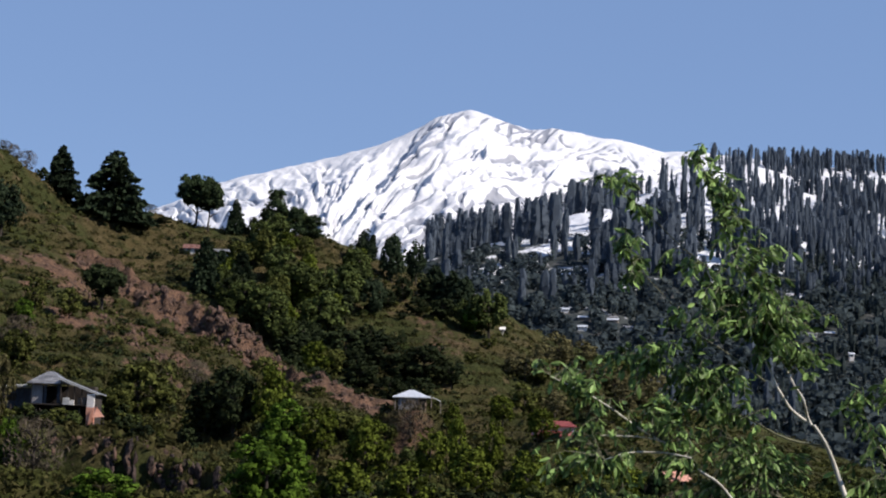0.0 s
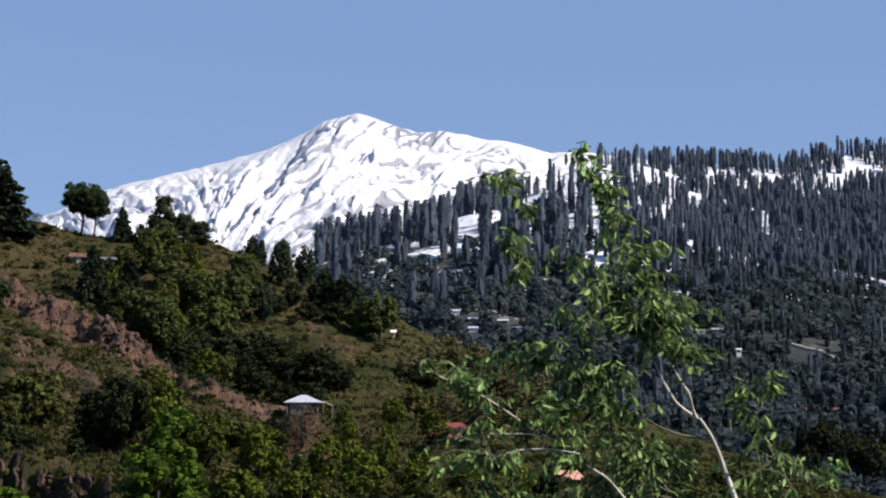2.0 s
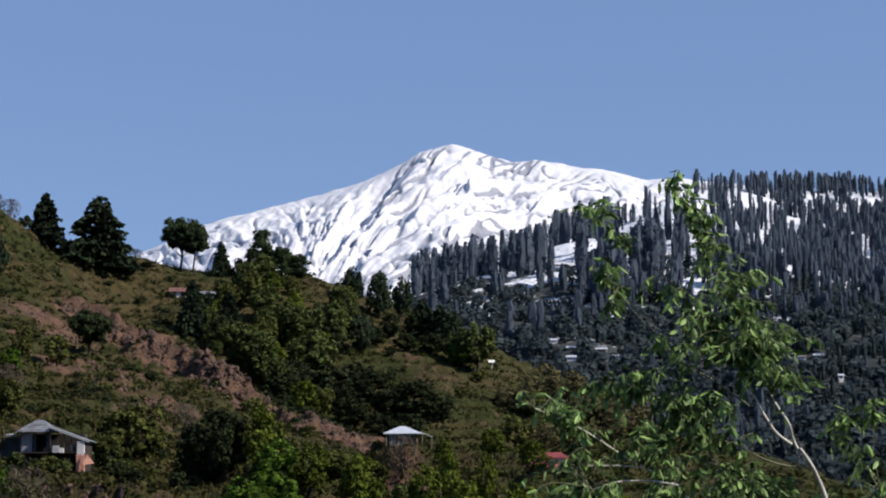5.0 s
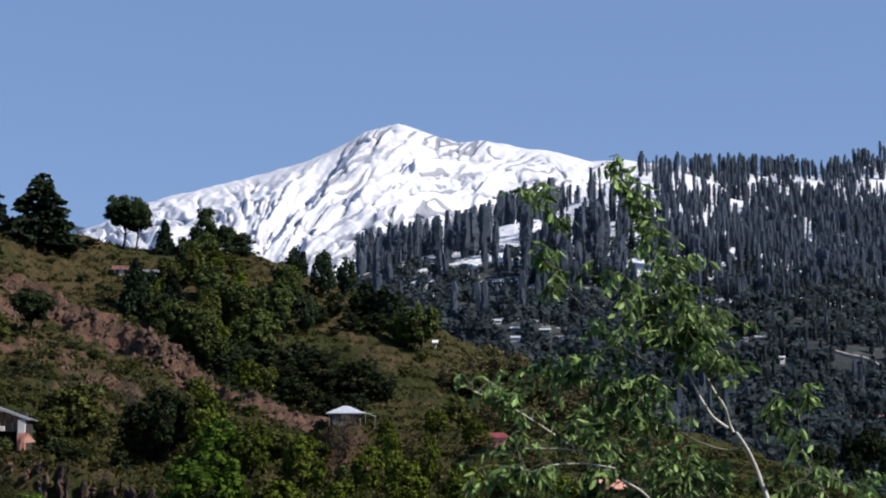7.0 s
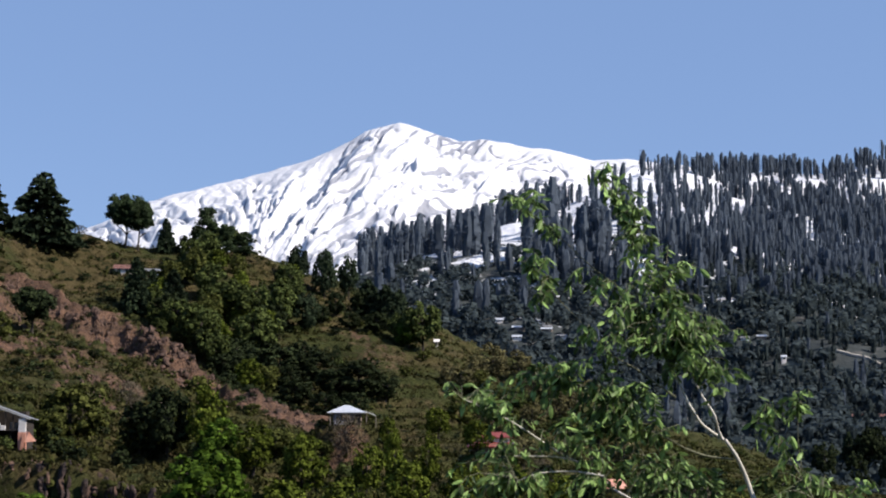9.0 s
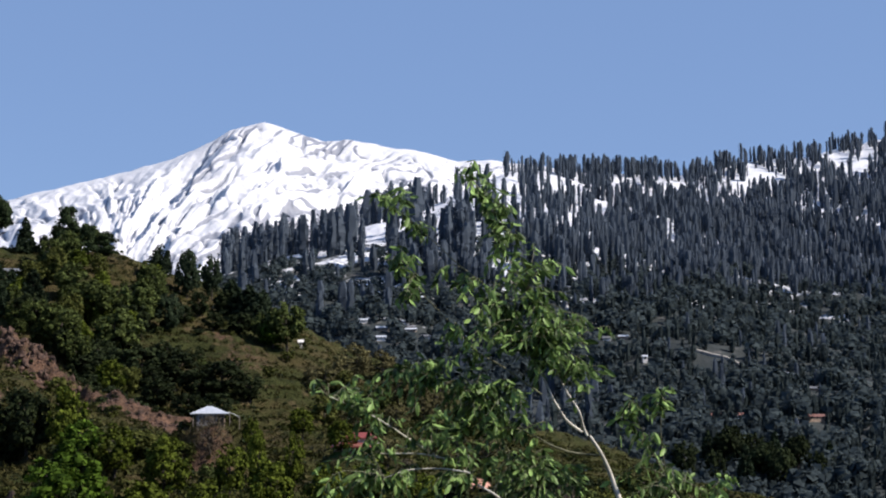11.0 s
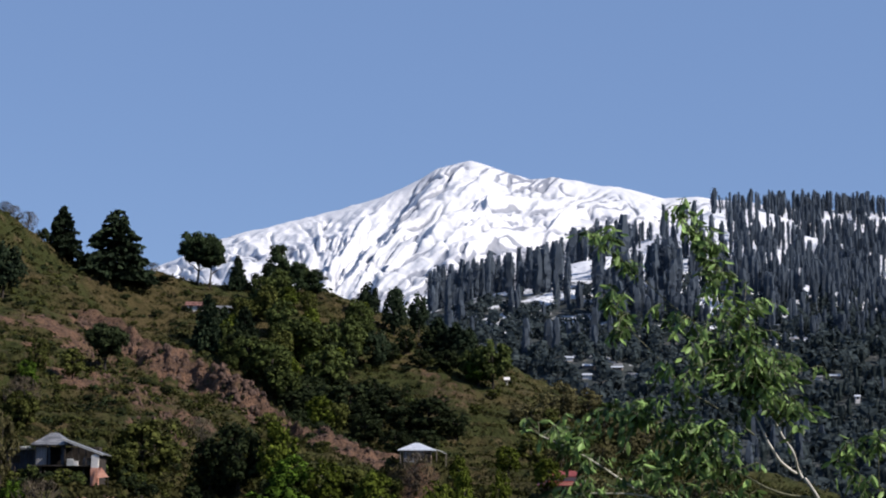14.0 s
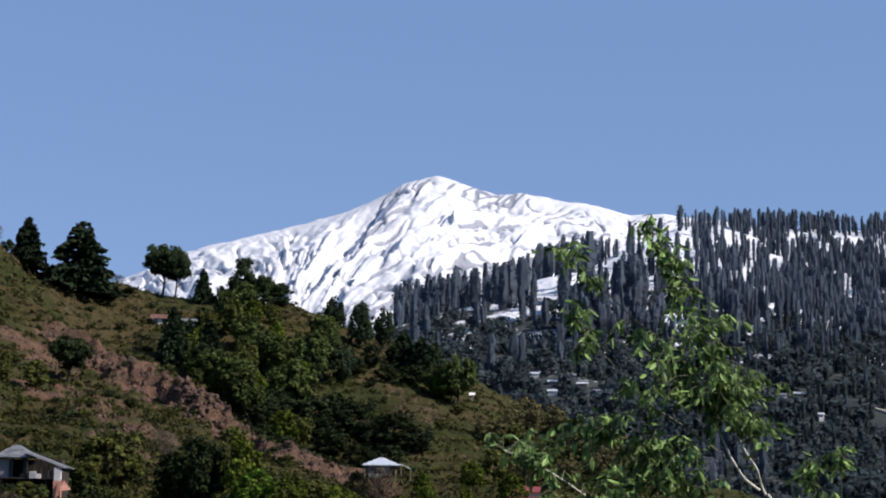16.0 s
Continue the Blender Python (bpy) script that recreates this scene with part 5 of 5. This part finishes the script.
for bx, by, bh in ((-67.6, 364.2, 1.6), (-65.4, 364.4, 1.3), (-61.6, 364.0, 1.8), (-59.3, 364.2, 1.4), (-57.7, 364.3, 2.2)):
    tree("low_dark", bx, by, bh, bh * 1.4, "dark bush in front of a ridge house", "garden_bush", "bushes at the ridge houses", "bush")
gabled("white_shed", "tiny white shed under the leafy crest trees", -1.6, 372, 0.5, 0.7, 1.6, 0.25, LIME, LIME, 0, 1)
for hx, hy, hw, roof, wall in ((28.3, 925, 4.6, PALE_TIN, LIME), (38.0, 911, 7.0, PALE_TIN, PLANK), (36.6, 898, 5.0, PALE_TIN, LIME), (52.6, 913, 6.0, PALE_TIN, PLANK),
                               (60.0, 905, 5.0, TIN, LIME), (150.7, 890, 4.5, TIN, LIME), (158.6, 888, 5.0, PALE_TIN, MUD), (183.8, 744, 6.5, RUST_TIN, LIME), (260.0, 952, 4.0, PALE_TIN, MUD), (52.9, 916, 4.5, TIN, MUD),
                                (225.4, 780, 8.0, TIN, MUD), (226.1, 818, 5.0, PALE_TIN, LIME)):
    gabled("village_house", "far village house with pale metal roof on the valley side", hx, hy, hw * 0.9, 3.6, 1.15, 0.8, wall, roof, float(rng.uniform(-15, 15)), 3, woods_height, 0.1)
for hx, hy, hw in ((208.5, 723, 9.5), (173.5, 746, 7.0)):
    gabled("village_house", "far village house with faded red roof in the valley", hx, hy, hw * 0.8, 4.4, 1.4, 1.0, MUD, RUST_TIN, float(rng.uniform(-15, 15)), 3, woods_height, 0.1)
gabled("white_hut", "far white hut among dark trees of the valley side", 159.9, 838, 2.2, 2.2, 2.4, 0.6, LIME, PALE_TIN, 0, 1, woods_height, -0.5)


# ---- willow sapling in front ----
WILLOW_Y = 12.0
willow = tagged(new("willow_tree"), "young willow with slender pale stems and drooping light green leaves", "tree")
leaf_hangs = []


def grow(name, d, r0, r1, line, sprays=(), bark=PALE_BARK):
    """One stem at the distance d through points (across, above eye height), with its leafy sprays: across, above, half width, half height, how many."""
    # the slender tops nod in the breeze
    pts = np.array([(a, d, EYE + b - 0.09 * float(smooth(0.8, 1.9, b))) for a, b in line])
    if name == "trunk":
        pts[0, 2] = float(ground_height(np.array(2.4), np.array(WILLOW_Y))) - 0.2
    u = np.linspace(0, len(pts) - 1, 5 * len(pts))
    path = np.stack([np.interp(u, np.arange(len(pts)), pts[:, k]) for k in range(3)], -1)
    for _ in range(3):
        path[1:-1] = (path[:-2] + path[1:-1] * 2 + path[2:]) / 4
    path[:, 1] += 0.05 * np.sin(u * 1.7 + d * 9)
    body = piece(name, mesh_from(name, *tube(path, np.linspace(r0, r1, len(path)), 8), bark, True), willow)
    chunks = []
    for a, b, wide, tall, count in sprays:
        for _ in range(int((2.0 - 0.45 * float(smooth(0.9, 1.3, b))) * count)):
            tip = np.array([a + wide * rng.normal(0, 0.62), d + rng.normal(0, 0.16), EYE + b - 0.09 * float(smooth(0.8, 1.9, b)) + tall * rng.normal(0, 0.62)])
            gap = np.linalg.norm(path - tip - (0, 0, 0.05), axis=1) + np.where(path[:, 2] > tip[2] + 0.1, 0.15, 0)
            p = path[int(np.argmin(gap))]
            reach = np.linalg.norm(tip - p)
            bend = np.array([rng.normal(0, 0.1), rng.normal(0, 0.1), 0.16 + 0.1 * rng.uniform()]) * reach
            s = np.linspace(0, 1, 6)[:, None]
            twig = p + (tip - p) * s + bend * (4 * s * (1 - s))
            chunks.append(tube(twig, np.linspace(0.0032, 0.0012, 6), 4))
            # leaves alternate along the outer part of the twig
            shown = min(reach, rng.uniform(0.16, 0.30))
            side = 1
            for w in np.arange(max(0.0, 1 - shown / max(reach, 0.01)), 1.001, 0.034 / max(reach, 0.034)):
                at = twig[0] + (np.array([np.interp(w, s[:, 0], twig[:, k]) for k in range(3)]) - twig[0])
                way = (tip - p) / max(reach, 0.01) * 0.45 + np.array([side * rng.uniform(0.1, 0.8), rng.normal(0, 0.5), -0.75 + rng.normal(0, 0.35)])
                leaf_hangs.append((at, way))
                side = -side
    if chunks:
        tagged(piece("twig_spray", mesh_from("twig_spray", *gather(chunks), TWIG_BARK), body), kind="stuff")


grow("trunk", 12.0, 0.024, 0.011, [(2.427, -4.118), (2.427, -1.828), (2.255, -0.53), (2.17, -0.23), (2.11, -0.03), (2.05, 0.08), (1.96, 0.21)])
grow("stem", 12.0, 0.0105, 0.003, [(1.96, 0.21), (1.92, 0.29), (1.89, 0.38), (1.83, 0.48), (1.74, 0.69), (1.65, 0.93), (1.54, 1.22)],
     [(1.59, 0.99, 0.19, 0.13, 14), (1.76, 0.93, 0.17, 0.13, 12), (1.70, 0.74, 0.19, 0.14, 18), (1.89, 0.69, 0.11, 0.11, 10), (2.01, 0.95, 0.13, 0.10, 4), (1.69, 1.34, 0.13, 0.17, 6), (1.52, 1.45, 0.15, 0.17, 8)])
grow("stem", 12.05, 0.0105, 0.006, [(1.93, 0.24), (1.81, 0.32), (1.72, 0.46), (1.69, 0.56), (1.59, 0.80)], [(1.55, 0.72, 0.15, 0.12, 6)])
grow("stem", 12.05, 0.006, 0.002, [(1.59, 0.80), (1.46, 1.07), (1.29, 1.25), (1.06, 1.47), (0.95, 1.60), (0.77, 1.75), (0.62, 1.88)],
     [(1.40, 1.05, 0.15, 0.11, 12), (1.12, 1.16, 0.11, 0.10, 4), (1.00, 1.30, 0.15, 0.08, 4), (0.83, 1.69, 0.08, 0.05, 5), (0.74, 1.82, 0.10, 0.10, 6), (0.60, 1.92, 0.15, 0.10, 7), (1.32, 0.84, 0.19, 0.15, 12)], TWIG_BARK)
grow("stem", 11.95, 0.006, 0.002, [(1.57, 0.84), (1.48, 1.15), (1.41, 1.38), (1.33, 1.61), (1.28, 1.86), (1.16, 2.12)],
     [(1.13, 2.06, 0.11, 0.07, 5), (1.24, 1.94, 0.11, 0.10, 9), (1.37, 1.82, 0.13, 0.15, 14), (1.41, 1.61, 0.13, 0.13, 8), (1.40, 1.30, 0.15, 0.15, 6)])
grow("stem", 11.9, 0.007, 0.002, [(1.63, 0.49), (1.38, 0.68), (1.16, 0.79), (1.03, 0.96), (0.82, 1.21), (0.67, 1.40)],
     [(0.68, 1.45, 0.10, 0.08, 8), (0.79, 1.30, 0.11, 0.11, 9), (0.67, 1.18, 0.08, 0.10, 4), (1.09, 0.84, 0.11, 0.11, 6)], TWIG_BARK)
# darker bark on this rear branch puts its shadow into the colour
grow("branch", 12.0, 0.008, 0.002, [(2.03, 0.08), (1.84, 0.10), (1.69, 0.15), (1.60, 0.21), (1.39, 0.32), (1.17, 0.50), (0.94, 0.60), (0.71, 0.65)],
     [(0.73, 0.59, 0.13, 0.11, 12), (0.90, 0.61, 0.15, 0.11, 8), (1.11, 0.50, 0.15, 0.15, 16), (1.32, 0.50, 0.19, 0.15, 18), (1.24, 0.31, 0.23, 0.13, 18), (1.43, 0.23, 0.17, 0.11, 10)], TWIG_BARK)
grow("branch", 11.8, 0.011, 0.004, [(2.387, -1.798), (1.60, -0.52), (1.36, -0.23), (1.29, -0.17), (1.18, -0.11), (1.12, -0.03), (1.03, 0.03), (0.95, 0.07), (0.81, 0.10), (0.54, 0.10)],
     [(0.44, 0.12, 0.19, 0.10, 5), (1.16, 0.12, 0.19, 0.10, 6), (0.97, -0.11, 0.15, 0.11, 8), (0.97, 0.31, 0.15, 0.11, 8)])
grow("branch", 11.8, 0.008, 0.003, [(0.98, 0.05), (0.83, 0.13), (0.68, 0.23), (0.52, 0.33), (0.36, 0.41), (0.20, 0.48)],
     [(0.40, 0.50, 0.11, 0.11, 7), (0.22, 0.52, 0.10, 0.09, 5), (0.52, 0.34, 0.15, 0.11, 7), (0.36, 0.31, 0.10, 0.11, 5), (0.82, 0.23, 0.11, 0.08, 4)])
grow("branch", 11.7, 0.006, 0.003, [(1.12, -0.03), (0.96, 0.0), (0.80, 0.0), (0.69, -0.01), (0.56, -0.06)], [(0.40, -0.07, 0.19, 0.15, 16), (0.67, -0.11, 0.19, 0.11, 6)])
grow("stem", 12.2, 0.009, 0.002, [(2.468, -1.858), (1.96, -0.54), (1.69, -0.15), (1.45, 0.10), (1.26, 0.40)],
     [(1.39, -0.03, 0.23, 0.15, 16), (1.65, -0.03, 0.19, 0.15, 14), (1.91, -0.13, 0.11, 0.11, 8), (1.27, -0.41, 0.31, 0.15, 18), (1.80, -0.41, 0.25, 0.15, 14)], TWIG_BARK)
grow("stem", 11.75, 0.008, 0.002, [(2.29, -1.41), (1.50, -0.80), (1.00, -0.55), (0.66, -0.36), (0.42, -0.20)], [(0.66, -0.41, 0.31, 0.15, 14)], TWIG_BARK)
grow("shoot", 12.1, 0.008, 0.002, [(2.447, -1.843), (2.755, -0.535), (2.524, -0.112), (2.37, 0.196), (2.286, 0.446)],
     [(2.25, 0.40, 0.08, 0.11, 6), (2.34, 0.14, 0.11, 0.11, 5), (2.29, -0.15, 0.15, 0.10, 6), (2.40, -0.41, 0.27, 0.15, 10)], TWIG_BARK)
grow("shoot", 12.1, 0.005, 0.002, [(2.524, -0.112), (2.467, 0.196), (2.47, 0.46)], [(2.46, 0.40, 0.09, 0.11, 7)], TWIG_BARK)
grow("shoot", 12.2, 0.006, 0.002, [(2.468, -1.858), (3.011, -0.539), (2.894, -0.229), (2.70, -0.113), (2.506, 0.004)], [(2.60, -0.11, 0.17, 0.11, 7), (2.88, -0.15, 0.11, 0.08, 5)], TWIG_BARK)


def leaf_shape(long=0.086, wide=0.032):
    """A pointed leaf folded along its midrib and curled at the tip; it hangs from the origin along -z."""
    s = np.array([0.0, 0.25, 0.55, 0.82, 1.0])
    half = np.array([0.85, 1.0, 0.6]) * wide / 2
    mid = np.stack([0 * s, 0.022 * s * s, -long * s], -1)
    fold = np.full(3, 0.005)
    vs = np.concatenate([mid, mid[1:4] + np.stack([half, fold, 0 * half], -1), mid[1:4] + np.stack([-half, fold, 0 * half], -1)])
    right = [(0, 1, 5), (1, 2, 6), (1, 6, 5), (2, 3, 7), (2, 7, 6), (3, 4, 7)]
    left = [(0, 8, 1), (1, 9, 2), (1, 8, 9), (2, 10, 3), (2, 9, 10), (3, 10, 4)]
    return vs, np.array(right + left)


def hang_leaves():
    tv, tf = leaf_shape()
    single = mesh_from("leaf", tv, tf, WILLOW_LEAF)
    chunks = []
    for n, k in enumerate(rng.permutation(len(leaf_hangs))):
        at, way = leaf_hangs[k]
        turn = Vector((0, 0, -1)).rotation_difference(Vector(way)).to_matrix() @ Euler((0, 0, rng.uniform(0, 6.28))).to_matrix()
        s = rng.uniform(0.6, 1.2)
        m = Matrix.LocRotScale(Vector(at), turn.to_quaternion(), (s, s, s))
        if n < 300:
            leaf = piece("leaf", single, willow)
            leaf.matrix_basis = m
        else:
            mm = np.array(m)
            chunks.append((tv @ mm[:3, :3].T + mm[:3, 3], tf))
    tagged(piece("foliage", mesh_from("foliage", *gather(chunks), WILLOW_LEAF), willow), "hanging narrow light green leaves", kind="stuff")


hang_leaves()
